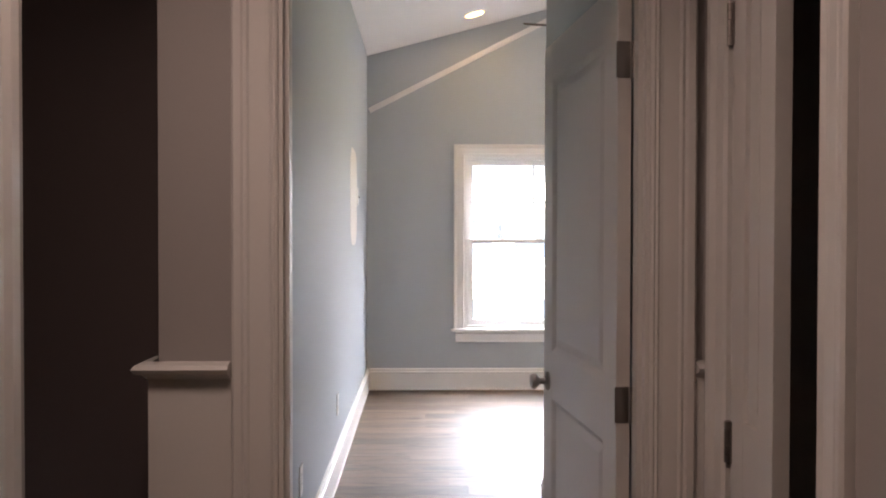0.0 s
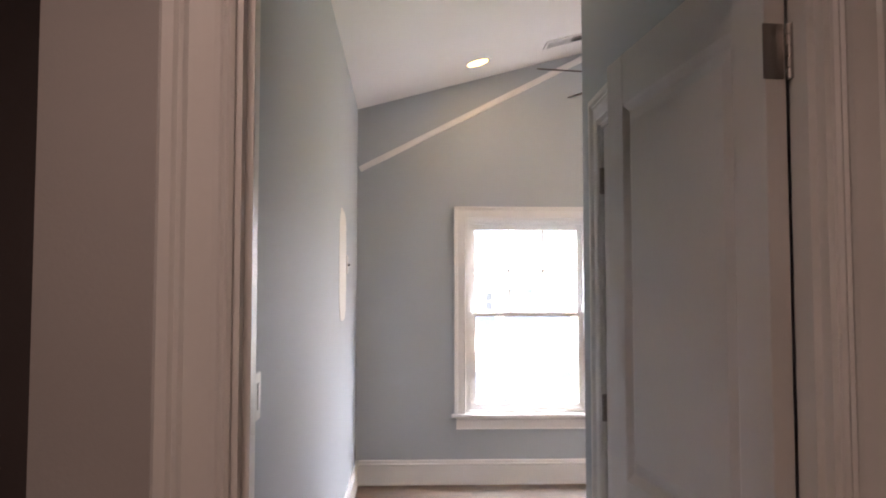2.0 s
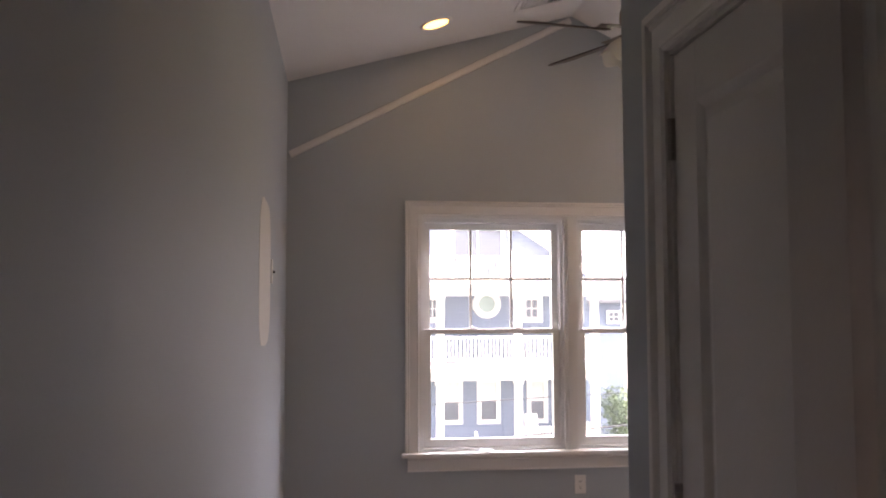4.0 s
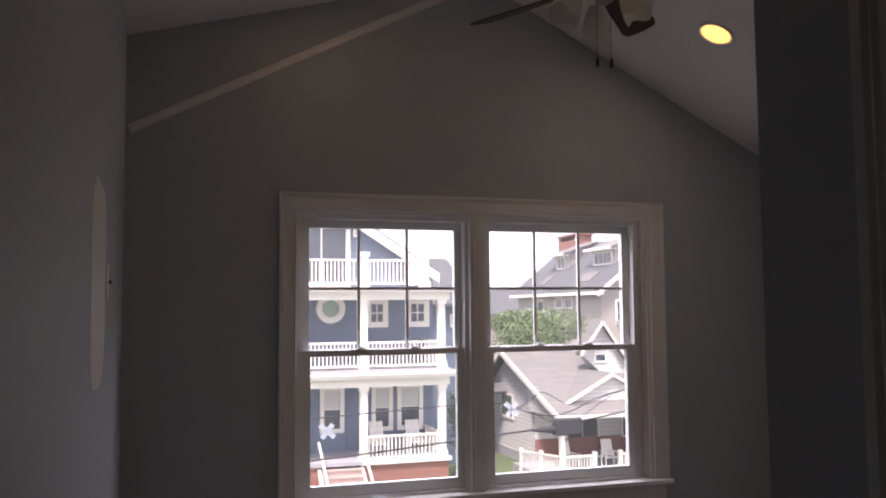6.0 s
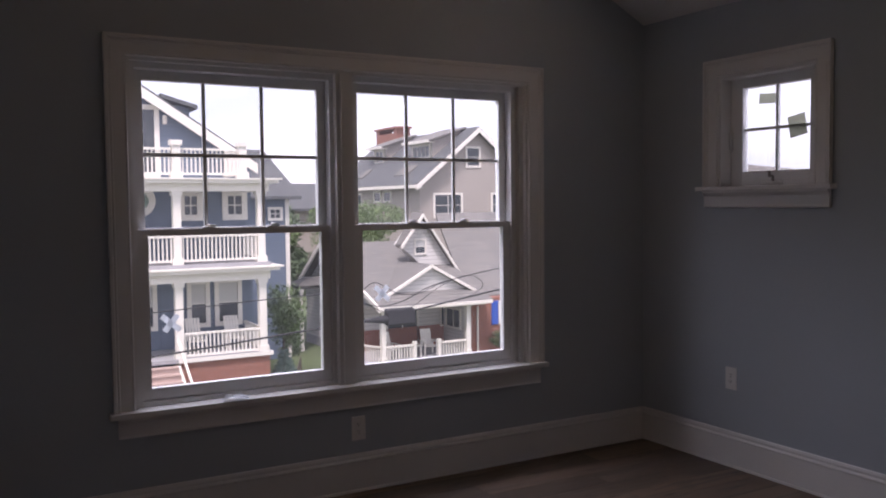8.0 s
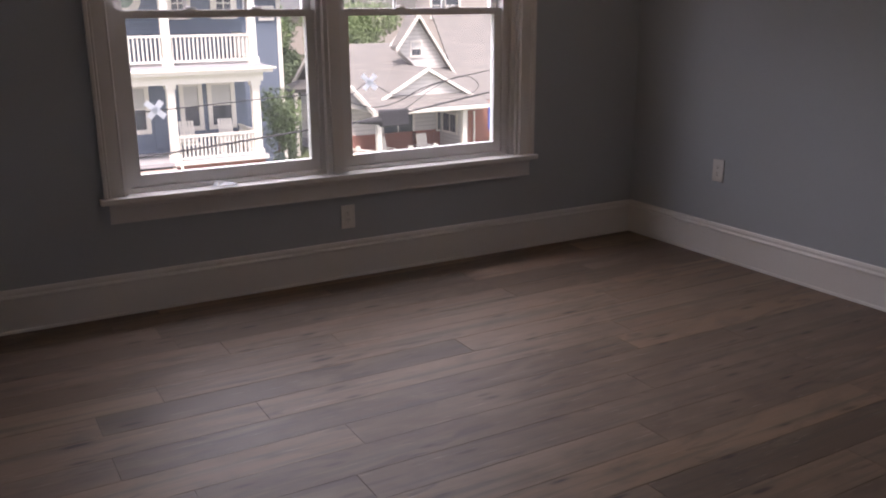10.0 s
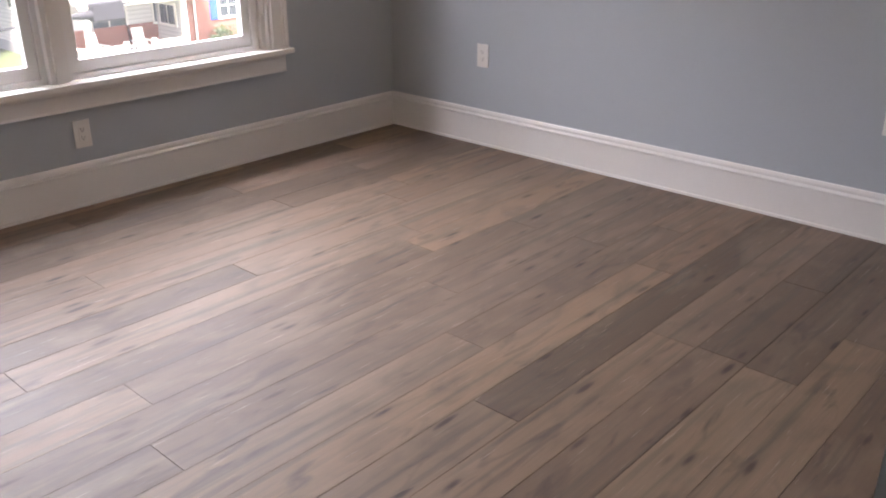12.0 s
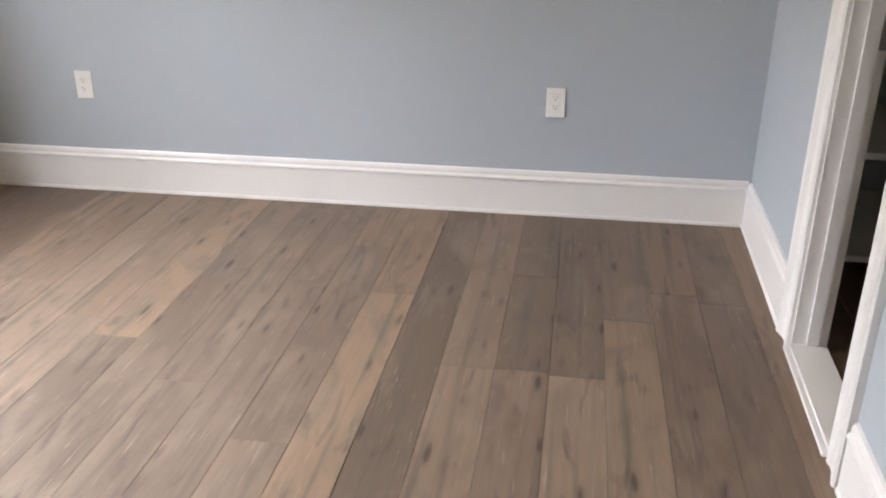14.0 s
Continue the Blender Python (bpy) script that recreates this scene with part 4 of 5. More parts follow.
# ---- outside: materials ----
def lined_material(name, color, pitch, depth=0.35, rough=0.6, var=0.06, brick=None):
    """Weatherboard or shingle courses by height; with brick=(w, h, mortar) a brick bond."""
    m = material(name, color, rough, var=var, scale=0.8, fine=14, bump=0.04)
    nt = m.node_tree
    p = nt.nodes["Principled BSDF"]
    base = p.inputs["Base Color"].links[0].from_socket
    co = nt.nodes.new("ShaderNodeTexCoord")
    mix = nt.nodes.new("ShaderNodeMix")
    mix.data_type, mix.blend_type = "RGBA", "MULTIPLY"
    mix.inputs["Factor"].default_value = 1.0
    nt.links.new(base, mix.inputs["A"])
    if brick:
        sx = nt.nodes.new("ShaderNodeSeparateXYZ")
        nt.links.new(co.outputs["Object"], sx.inputs["Vector"])
        ad = nt.nodes.new("ShaderNodeMath")
        nt.links.new(sx.outputs["X"], ad.inputs[0])
        nt.links.new(sx.outputs["Y"], ad.inputs[1])
        cx = nt.nodes.new("ShaderNodeCombineXYZ")
        nt.links.new(ad.outputs[0], cx.inputs["X"])
        nt.links.new(sx.outputs["Z"], cx.inputs["Y"])
        b = nt.nodes.new("ShaderNodeTexBrick")
        b.inputs["Scale"].default_value = 1.0
        b.inputs["Brick Width"].default_value, b.inputs["Row Height"].default_value, b.inputs["Mortar Size"].default_value = brick
        b.inputs["Color1"].default_value = (1.08, 1.03, 1.0, 1)
        b.inputs["Color2"].default_value = (0.82, 0.81, 0.81, 1)
        b.inputs["Mortar"].default_value = (1.5, 1.9, 2.1, 1) if pitch else (0.6, 0.6, 0.6, 1)
        nt.links.new(cx.outputs["Vector"], b.inputs["Vector"])
        nt.links.new(b.outputs["Color"], mix.inputs["B"])
    else:
        sx = nt.nodes.new("ShaderNodeSeparateXYZ")
        nt.links.new(co.outputs["Object"], sx.inputs["Vector"])
        fr = nt.nodes.new("ShaderNodeMath")
        fr.operation = "PINGPONG"
        fr.inputs[1].default_value = pitch
        nt.links.new(sx.outputs["Z"], fr.inputs[0])
        mr = nt.nodes.new("ShaderNodeMapRange")
        mr.inputs["From Max"].default_value = pitch * 0.35
        mr.inputs["To Min"].default_value, mr.inputs["To Max"].default_value = 1.0 - depth, 1.0
        nt.links.new(fr.outputs[0], mr.inputs["Value"])
        nt.links.new(mr.outputs["Result"], mix.inputs["B"])
    nt.links.new(mix.outputs["Result"], p.inputs["Base Color"])
    return m


M_BLUE = lined_material("slate_blue_siding", (0.13, 0.168, 0.225), 0.075, 0.3)
M_GREY = lined_material("taupe_grey_shingle_siding", (0.37, 0.335, 0.30), 0.09, 0.18)
M_CREAM = lined_material("pale_grey_clapboard", (0.60, 0.585, 0.555), 0.09, 0.3)
M_ROOF = lined_material("grey_asphalt_shingles", (0.188, 0.187, 0.176), 0, rough=0.9, var=0.08, brick=(0.45, 0.11, 0.012))
M_SLATE = lined_material("dark_slate_grey_shingles", (0.105, 0.115, 0.12), 0, rough=0.9, var=0.12, brick=(0.5, 0.14, 0.012))
M_BRICK = lined_material("red_orange_brick", (0.24, 0.10, 0.07), 1, rough=0.85, var=0.1, brick=(0.215, 0.075, 0.008))
M_OUTWHITE = material("white_outdoor_paint", (0.73, 0.70, 0.635), 0.5, var=0.04, scale=1.5, fine=20)
M_STEP = material("pinkish_stone_steps", (0.40, 0.30, 0.26), 0.8, var=0.1, scale=4, fine=40)
M_PORCHFLOOR = material("grey_porch_boards", (0.32, 0.32, 0.33), 0.7, var=0.08)
M_DARKGLASS = material("dark_reflecting_window_glass", (0.055, 0.065, 0.075), 0.12, var=0.2, scale=1.2)
M_BLIND = material("pale_window_blind", (0.52, 0.52, 0.50), 0.7, var=0.05)
M_GRASS = material("short_green_grass", (0.08, 0.108, 0.045), 0.9, var=0.35, scale=0.5, fine=25, bump=0.6)
M_BARK = material("grey_brown_bark", (0.11, 0.085, 0.065), 0.9, var=0.3, scale=6, fine=50, bump=0.6, stretch=(1, 1, 0.3))
M_LEAF = material("fresh_green_leaves", (0.13, 0.19, 0.075), 0.55, var=0.35, scale=1.5, fine=9)
M_LEAFD = material("dark_green_leaves", (0.075, 0.12, 0.05), 0.55, var=0.35, scale=1.5, fine=9)
M_SPRUCE = material("silver_blue_spruce_needles", (0.10, 0.15, 0.13), 0.7, var=0.3, scale=4, fine=30)
M_FENCE = material("weathered_brown_fence_wood", (0.16, 0.12, 0.09), 0.85, var=0.2, scale=3, fine=40)
M_CABLE = material("black_cable_rubber", (0.018, 0.018, 0.02), 0.6, var=0.1)
M_SHUTTER = material("bright_blue_shutter_paint", (0.03, 0.09, 0.42), 0.5, var=0.05)
# green of mirrored trees and sky is put into this pane's colour
M_GREENGLASS = material("glass_with_painted_green_reflection", (0.22, 0.30, 0.24), 0.15, var=0.25, scale=3)
GZ = -5.6

bm = boxes((-400, 400, 0.6, 500, GZ - 0.2, GZ))
structure("ground", bm, M_GRASS, "green lawn and yards reaching to the horizon", "ground")


def house_window(parent, x0, x1, z0, z1, y, cols=1, rows=2, trim=0.14, blind=0.0, face="y", dark=None):
    """Outdoor window: raised white boards, recessed pane with bars. face 'y' looks to -y, 'x' to -x."""
    def bx(u0, u1, v0, v1, w0, w1):
        return (u0, u1, y + v0, y + v1, w0, w1) if face == "y" else (y + v0, y + v1, u0, u1, w0, w1)
    a0, a1, b0, b1 = x0 + trim, x1 - trim, z0 + trim, z1 - trim
    w = part("window", boxes(bx(x0, a0, -0.06, 0, z0, z1), bx(a1, x1, -0.06, 0, z0, z1), bx(a0, a1, -0.06, 0, z0, b0), bx(a0, a1, -0.06, 0, b1, z1)), M_OUTWHITE, parent)
    part("pane", boxes(bx(a0, a1, -0.012, -0.006, b0, b1)), dark or M_DARKGLASS, w)
    if blind:
        part("blind", boxes(bx(a0 + 0.01, a1 - 0.01, -0.018, -0.013, b1 - (b1 - b0) * blind, b1)), M_BLIND, w)
    for k in range(1, cols):
        u = a0 + (a1 - a0) * k / cols
        part("glazing_bar", boxes(bx(u - 0.018, u + 0.018, -0.035, -0.002, b0, b1)), M_OUTWHITE, w)
    for k in range(1, rows):
        z = b0 + (b1 - b0) * k / rows
        part("glazing_bar", boxes(bx(a0, a1, -0.036, -0.002, z - 0.018, z + 0.018)), M_OUTWHITE, w)
    return w


def railing(parent, x0, x1, y0, y1, z, h=0.92, step=0.125):
    """Balustrade from (x0, y0) to (x1, y1) with its own rails and balusters."""
    L = math.hypot(x1 - x0, y1 - y0)
    a = math.degrees(math.atan2(y1 - y0, x1 - x0))
    r = part("railing", boxes((0, L, -0.05, 0.05, h - 0.07, h), (0, L, -0.035, 0.035, 0.08, 0.15)), M_OUTWHITE, parent)
    r.matrix_basis = pose(x0, y0, z, 0, 0, a)
    bal = bpy.data.meshes.get("baluster_stick")
    if bal is None:
        b = boxes((-0.022, 0.022, -0.022, 0.022, 0.15, 0.85))
        bal = bpy.data.meshes.new("baluster_stick")
        b.to_mesh(bal)
        b.free()
        bal.materials.append(M_OUTWHITE)
    n = int(L / step)
    for k in range(n):
        shared("baluster", bal, r, pose((k + 0.5) * L / n, 0, 0))
    return r


def post(parent, x, y, z0, z1, w=0.24):
    bm = boxes((x - w / 2, x + w / 2, y - w / 2, y + w / 2, z0, z1), (x - w * 0.68, x + w * 0.68, y - w * 0.68, y + w * 0.68, z0, z0 + 0.2),
               (x - w * 0.68, x + w * 0.68, y - w * 0.68, y + w * 0.68, z1 - 0.16, z1))
    return part("post", bm, M_OUTWHITE, parent)


def slab(name, pts, thick, mat, parent):
    """Roof plane through three or four corner points, given a thickness downwards."""
    bm = bmesh.new()
    up = [bm.verts.new(p) for p in pts]
    dn = [bm.verts.new((p[0], p[1], p[2] - thick)) for p in pts]
    bm.faces.new(up)
    bm.faces.new(dn[::-1])
    for i in range(len(pts)):
        j = (i + 1) % len(pts)
        bm.faces.new((up[i], dn[i], dn[j], up[j]))
    return part(name, bm, mat, parent)


def rake(parent, x0, z0, x1, z1, y, w=0.28, t=0.1, name="rake_board"):
    """White board along a gable's slope."""
    bm = bmesh.new()
    prism(bm, [(x0, z0), (x1, z1), (x1, z1 - w), (x0, z0 - w)], "y", y - t, y)
    return part(name, bm, M_OUTWHITE, parent)


# ---- blue porch house ----
B = thing("blue_house", "slate-blue three-storey house with white stacked porches", "house")
X0, X1, YW, YP = -1.0, 9.42, 26.0, 24.0
CXB, AZ = 4.2, 6.2
bm = boxes((X0, X1, YW, YW + 12, GZ, 2.35))
prism(bm, [(X0 + 0.0, 2.35), (X1, 2.35), (X1, 2.95), (CXB, AZ), (X0, 2.95)], "y", YW, YW + 12)
part("wall", bm, M_BLUE, B)
slab("roof", [(X1 + 0.12, YW - 0.4, 2.92), (X1 + 0.12, YW + 12.3, 2.92), (CXB, YW + 12.3, AZ + 0.16), (CXB, YW - 0.4, AZ + 0.16)], 0.14, M_SLATE, B)
slab("roof", [(X0 - 0.45, YW + 12.3, 2.92), (X0 - 0.45, YW - 0.4, 2.92), (CXB, YW - 0.4, AZ + 0.16), (CXB, YW + 12.3, AZ + 0.16)], 0.14, M_SLATE, B)
rake(B, X1 + 0.12, 2.84, CXB, AZ + 0.06, YW - 0.40, 0.34)
rake(B, X0 - 0.45, 2.62, CXB, AZ + 0.06, YW - 0.40, 0.34)
dm = part("dormer", boxes((6.9, 7.75, YW + 1.6, YW + 4, 3.6, 4.95)), M_BLUE, B)
slab("dormer_roof", [(6.7, YW + 1.2, 5.30), (7.95, YW + 1.2, 4.95), (7.95, YW + 4, 4.95), (6.7, YW + 4, 5.30)], 0.14, M_SLATE, dm)
# porch decks, beams, posts
for z, top in ((-3.42, -1.02), (-0.45, 1.86)):
    part("porch_deck", boxes((X0 - 0.05, X1 - 0.05, YP - 0.18, YW, z - 0.12, z)), M_PORCHFLOOR, B)
    for x in (9.11, 6.40, 3.70, 1.0, -0.85):
        post(B, x, YP, z, top + 0.02)
for z0, z1 in ((-1.02, -0.57), (1.86, 2.28)):
    part("beam", boxes((X0 - 0.05, X1 - 0.06, YP - 0.17, YP + 0.17, z0, z1 - 0.16), (X0 - 0.2, 9.62, YP - 0.42, YW, z1 - 0.16, z1 - 0.05), (X0 - 0.26, 9.72, YP - 0.50, YW, z1 - 0.05, z1)), M_OUTWHITE, B)
    part("porch_ceiling", boxes((X0, X1 - 0.1, YP + 0.17, YW, z0 + 0.16, z0 + 0.2)), M_OUTWHITE, B)
    part("end_beam", boxes((X1 - 0.4, X1 - 0.08, YP + 0.17, YW, z0, z0 + 0.16)), M_OUTWHITE, B)
for a, b in ((9.0, 6.52), (6.28, 3.82), (3.58, 1.12)):
    railing(B, b, a, YP, YP, -0.45)
railing(B, 6.52, 9.0, YP, YP, -3.48, 0.85)
railing(B, 9.11, 9.11, YP + 0.12, YW, -3.48, 0.85)
railing(B, 9.11, 9.11, YP + 0.12, YW, -0.45)
for a, b in ((8.42, 6.55), (6.25, 3.85), (3.55, 1.1)):
    railing(B, b, a, YP - 0.1, YP - 0.1, 2.30)
railing(B, 8.5, 8.5, YP, YW, 2.30)
for x in (8.5, 6.40, 3.70):
    post(B, x, YP - 0.1, 2.28, 3.46, 0.26)
# brick base and steps
part("brick_base", boxes((6.40, 9.31, YP - 0.10, YP + 0.22, GZ, -3.55), (9.09, 9.31, YP + 0.22, YW, GZ, -3.55), (X0, 4.95, YP - 0.10, YP + 0.22, GZ, -3.55)), M_BRICK, B)
part("base_cap", boxes((6.32, 9.40, YP - 0.2, YP + 0.3, -3.55, -3.425)), M_OUTWHITE, B)
for k in range(10):
    part("step", boxes((5.0, 6.26, YP - 0.18 - 0.28 * (k + 1), YP - 0.18 - 0.28 * k, GZ, -3.47 - 0.18 * (k + 1)),
                       (5.0, 6.26, YP - 0.21 - 0.28 * (k + 1), YP - 0.18 - 0.28 * k, -3.47 - 0.18 * (k + 1), -3.43 - 0.18 * (k + 1))), M_STEP, B)
for x in (4.92, 6.33):
    bm = bmesh.new()
    prism(bm, [(YP, -2.75), (YP - 2.6, -4.35), (YP - 2.6, -4.42), (YP, -2.82)], "x", x - 0.035, x + 0.035)
    prism(bm, [(YP, -3.55), (YP - 2.6, -5.15), (YP - 2.6, -5.3), (YP, -3.78)], "x", x - 0.05, x + 0.05)
    part("stair_rail", bm, M_OUTWHITE, B)
    post(B, x, YP - 2.62, GZ, -4.2, 0.14)
# openings
for x0, x1 in ((6.92, 7.74), (8.40, 9.28), (3.2, 4.1)):
    house_window(B, x0, x1, 0.90, 1.93, YW, 2, 2, 0.20)
for x0, x1 in ((5.28, 6.14), (7.12, 7.90), (8.06, 9.02), (3.9, 4.75)):
    house_window(B, x0, x1, -2.76, -1.12, YW, 1, 2, 0.15, blind=0.5)
part("front_door", boxes((6.24, 7.0, YW - 0.03, YW, -3.42, -1.35)), M_BLUE, B, "slate-blue panelled front door")
house_window(B, 4.3, 6.36, 2.3, 4.75, YW, 2, 1, 0.16)
part("wall_lantern", boxes((6.46, 6.60, YW - 0.16, YW, 4.12, 4.42), bevel=0.04), M_OUTWHITE, B, "small white wall lantern")
rw = part("round_window", made(lathe, (5.65, YW, 1.58), [(0.30, -0.05), (0.30, -0.10), (0.50, -0.10), (0.53, -0.06), (0.53, 0.0)], axis="y", n=40), M_OUTWHITE, B, "round window with a wide white frame")
part("pane", made(cyl, (5.65, YW - 0.06, 1.58), 0.30, 0.30, 0.02, axis="y", n=36), M_GREENGLASS, rw)

# rear wing of the blue house
R = thing("rear_wing_house", "blue-grey gabled house wing behind the porch house", "house")
bm = boxes((9.6, 13.62, 34, 40, GZ, 1.75))
part("wall", bm, M_BLUE, R)
slab("roof", [(9.2, 33.5, 1.80), (14.1, 33.5, 1.80), (13.35, 36.6, 4.05), (9.2, 36.6, 4.05)], 0.14, M_SLATE, R)
slab("roof", [(14.1, 33.5, 1.80), (14.1, 40.2, 1.80), (13.35, 36.9, 4.05), (13.35, 36.6, 4.05)], 0.14, M_SLATE, R)
slab("roof", [(14.1, 40.2, 1.80), (9.2, 40.2, 1.80), (9.2, 36.9, 4.05), (13.35, 36.9, 4.05)], 0.14, M_SLATE, R)
part("corner_board", boxes((13.48, 13.66, 33.95, 34.0, GZ, 1.7)), M_OUTWHITE, R)
house_window(R, 12.66, 13.36, 0.70, 1.32, 34, 2, 2, 0.12)


# ---- bungalow ----
H = thing("bungalow", "pale grey clapboard bungalow with shingled gables and a front porch", "house")
YB = 32.0
bm = boxes((16.0, 21.0, YB, 38.2, GZ, -2.95))
prism(bm, [(YB, -2.95), (38.2, -2.95), (38.2, -2.72), (35.1, -0.66), (YB, -1.82)], "x", 16.0, 19.5)
part("wall", bm, M_CREAM, H)
slab("roof", [(15.6, 28.55, -2.90), (21.2, 28.55, -2.90), (21.2, 35.1, -0.45), (15.6, 35.1, -0.45)], 0.12, M_ROOF, H)
slab("roof", [(15.6, 35.1, -0.45), (21.2, 35.1, -0.45), (21.2, 38.7, -2.85), (15.6, 38.7, -2.85)], 0.12, M_ROOF, H)
bm = bmesh.new()
prism(bm, [(28.5, -2.90), (35.1, -0.43), (35.1, -0.65), (28.5, -3.10)], "x", 15.5, 15.6)
prism(bm, [(35.1, -0.43), (38.75, -2.86), (38.75, -3.08), (35.1, -0.65)], "x", 15.5, 15.6)
part("rake_board", bm, M_OUTWHITE, H)
bm = bmesh.new()
prism(bm, [(28.95, -2.97), (YB, -2.97), (YB, -1.84), (28.95, -2.90)], "x", 15.72, 15.8)
part("porch_end", bm, M_CREAM, H)
house_window(H, 34.5, 36.1, -3.75, -2.55, 16.0, 1, 2, 0.1, face="x")
part("foundation", boxes((15.96, 21.0, YB - 0.04, 38.2, GZ, GZ + 0.45)), M_PORCHFLOOR, H)
# tall cross gable with its own roof
GX, GZT = 19.45, 0.92
bm = bmesh.new()
prism(bm, [(18.38, -0.50), (20.7, -2.5), (21.9, -2.5), (GX, GZT - 0.05)], "y", YB + 0.25, 32.8)
part("gable_wall", bm, M_CREAM, H)
for xe, ze, yb in ((22.3, -3.05, 35.0), (18.28, -0.47, 32.4)):
    slab("gable_roof", [(GX, YB - 0.1, GZT + 0.1), (xe, YB - 0.1, ze), (xe, yb, ze), (GX, 32.9, GZT + 0.1)], 0.16, M_ROOF, H)
rake(H, GX, GZT + 0.02, 22.3, -3.13, YB - 0.1, 0.17)
rake(H, GX, GZT + 0.02, 18.28, -0.55, YB - 0.1, 0.17)
house_window(H, 19.15, 19.80, -1.0, -0.25, YB + 0.25, 1, 2, 0.08, blind=0.5)
slab("roof", [(20.8, 30.2, -2.9), (29.0, 30.2, -2.9), (29.0, 36.5, 0.9), (22.7, 36.5, 0.9)], 0.16, M_ROOF, H)
part("wall", boxes((22.4, 29.0, 33.5, 39.0, GZ, -1.3)), M_CREAM, H)
# porch
YF = 29.0
part("porch_deck", boxes((14.9, 20.5, YF - 0.02, YB, GZ, -5.30)), M_PORCHFLOOR, H)
for x in (15.92, 20.1):
    post(H, x, YF, -5.30, -3.0, 0.2)
part("porch_beam", boxes((15.7, 21.0, YF - 0.14, YF + 0.14, -3.14, -2.98), (15.6, 21.1, 28.47, 28.55, -3.04, -2.905)), M_OUTWHITE, H)
part("porch_ceiling", boxes((15.7, 21.0, YF + 0.14, YB, -3.02, -2.99)), M_OUTWHITE, H)
bm = bmesh.new()
prism(bm, [(16.6, -2.55), (20.64, -2.55), (18.62, -1.42)], "y", 29.75, 32.6)
part("pediment", bm, M_CREAM, H)
for xe in (16.35, 20.89):
    slab("pediment_roof", [(18.62, 29.6, -1.28), (xe, 29.6, -2.50), (xe, 33.0, -2.50), (18.62, 33.0, -1.28)], 0.1, M_ROOF, H)
    rake(H, 18.62, -1.29, xe, -2.51, 29.6, 0.14)
part("brick_wainscot", boxes((16.0, 20.6, YB - 0.06, YB, -5.30, -4.35)), M_BRICK, H)
house_window(H, 17.5, 19.2, -5.25, -3.35, YB, 2, 1, 0.1)
house_window(H, 20.35, 21.0, -4.45, -3.45, YB - 0.02, 1, 1, 0.08)
part("porch_side_wall", boxes((20.55, 20.65, 29.6, YB, -5.30, -3.0)), M_CREAM, H)
house_window(H, 30.3, 31.7, -4.45, -3.45, 20.55, 2, 1, 0.1, face="x")
bm = boxes((14.55, 16.0, 35.3, 36.6, -2.62, -2.46))
sweep(bm, [[(14.45, 35.2, -2.46), (16.0, 35.2, -2.46), (16.0, 36.7, -2.46), (14.45, 36.7, -2.46)], [(15.1, 35.7, -2.12), (16.0, 35.7, -2.12), (16.0, 36.2, -2.12), (15.1, 36.2, -2.12)]])
part("side_door_hood", bm, M_ROOF, H, "small grey hipped hood over the side door")
post(H, 14.7, 35.4, GZ, -2.62, 0.14)
railing(H, 16.05, 17.40, YF, YF, -5.46, 0.82, 0.13)
railing(H, 18.65, 20.0, YF, YF, -5.46, 0.82, 0.13)
railing(H, 14.9, 15.85, 31.0, YF, -5.46, 0.85, 0.13)
for x, y in ((17.42, YF), (18.63, YF), (14.9, 31.0), (15.4, 30.0)):
    post(H, x, y, GZ, -4.50, 0.12)
part("brick_wing", boxes((20.66, 29.0, 29.6, 33.5, GZ, -2.95)), M_BRICK, H, "red brick front wing")
house_window(H, 22.12, 23.22, -4.2, -3.1, 29.6, 2, 2, 0.1)
for x in (21.74, 23.24):
    part("shutter", boxes((x, x + 0.36, 29.53, 29.6, -4.2, -3.1), bevel=0.02), M_SHUTTER, H, "bright blue shutter")
part("downspout", made(cyl, (20.95, 29.52, GZ), 0.045, 0.045, 2.3, n=8), M_OUTWHITE, H)

# ---- tall grey house ----
G = thing("grey_gabled_house", "tall taupe-grey shingled house with dormers and brick chimney", "house", at=pose(0.35, 0, 0))
YG, XG = 46.0, 26.5
bm = boxes((XG, 35.0, YG, 60, GZ, 2.75))
prism(bm, [(XG, 2.75), (35.0, 2.75), (30.77, 6.25)], "y", YG, 60)
part("wall", bm, M_GREY, G)
for xe in (26.0, 35.5):
    slab("roof", [(30.77, YG - 0.5, 6.50), (xe, YG - 0.5, 2.68), (xe, 60.4, 2.68), (30.77, 60.4, 6.50)], 0.2, M_SLATE, G)
    rake(G, 30.77, 6.42, xe, 2.58, YG - 0.5, 0.32)
part("eave_board", boxes((25.9, 26.02, YG - 0.5, 60.4, 2.40, 2.62), (26.02, 26.5, YG - 0.5, YG - 0.02, 2.40, 2.50)), M_OUTWHITE, G)
house_window(G, 27.5, 29.75, 0.45, 2.10, YG, 2, 2, 0.14)
house_window(G, 30.0, 31.2, 3.78, 5.2, YG, 1, 2, 0.14)
house_window(G, 32.0, 33.2, 0.45, 2.10, YG, 1, 2, 0.14)
for y0 in (50.1, 51.7):
    house_window(G, y0, y0 + 1.25, 1.5, 2.32, XG, 1, 1, 0.12, face="x")
house_window(G, 55.0, 56.1, 0.5, 2.2, XG, 1, 2, 0.12, face="x")
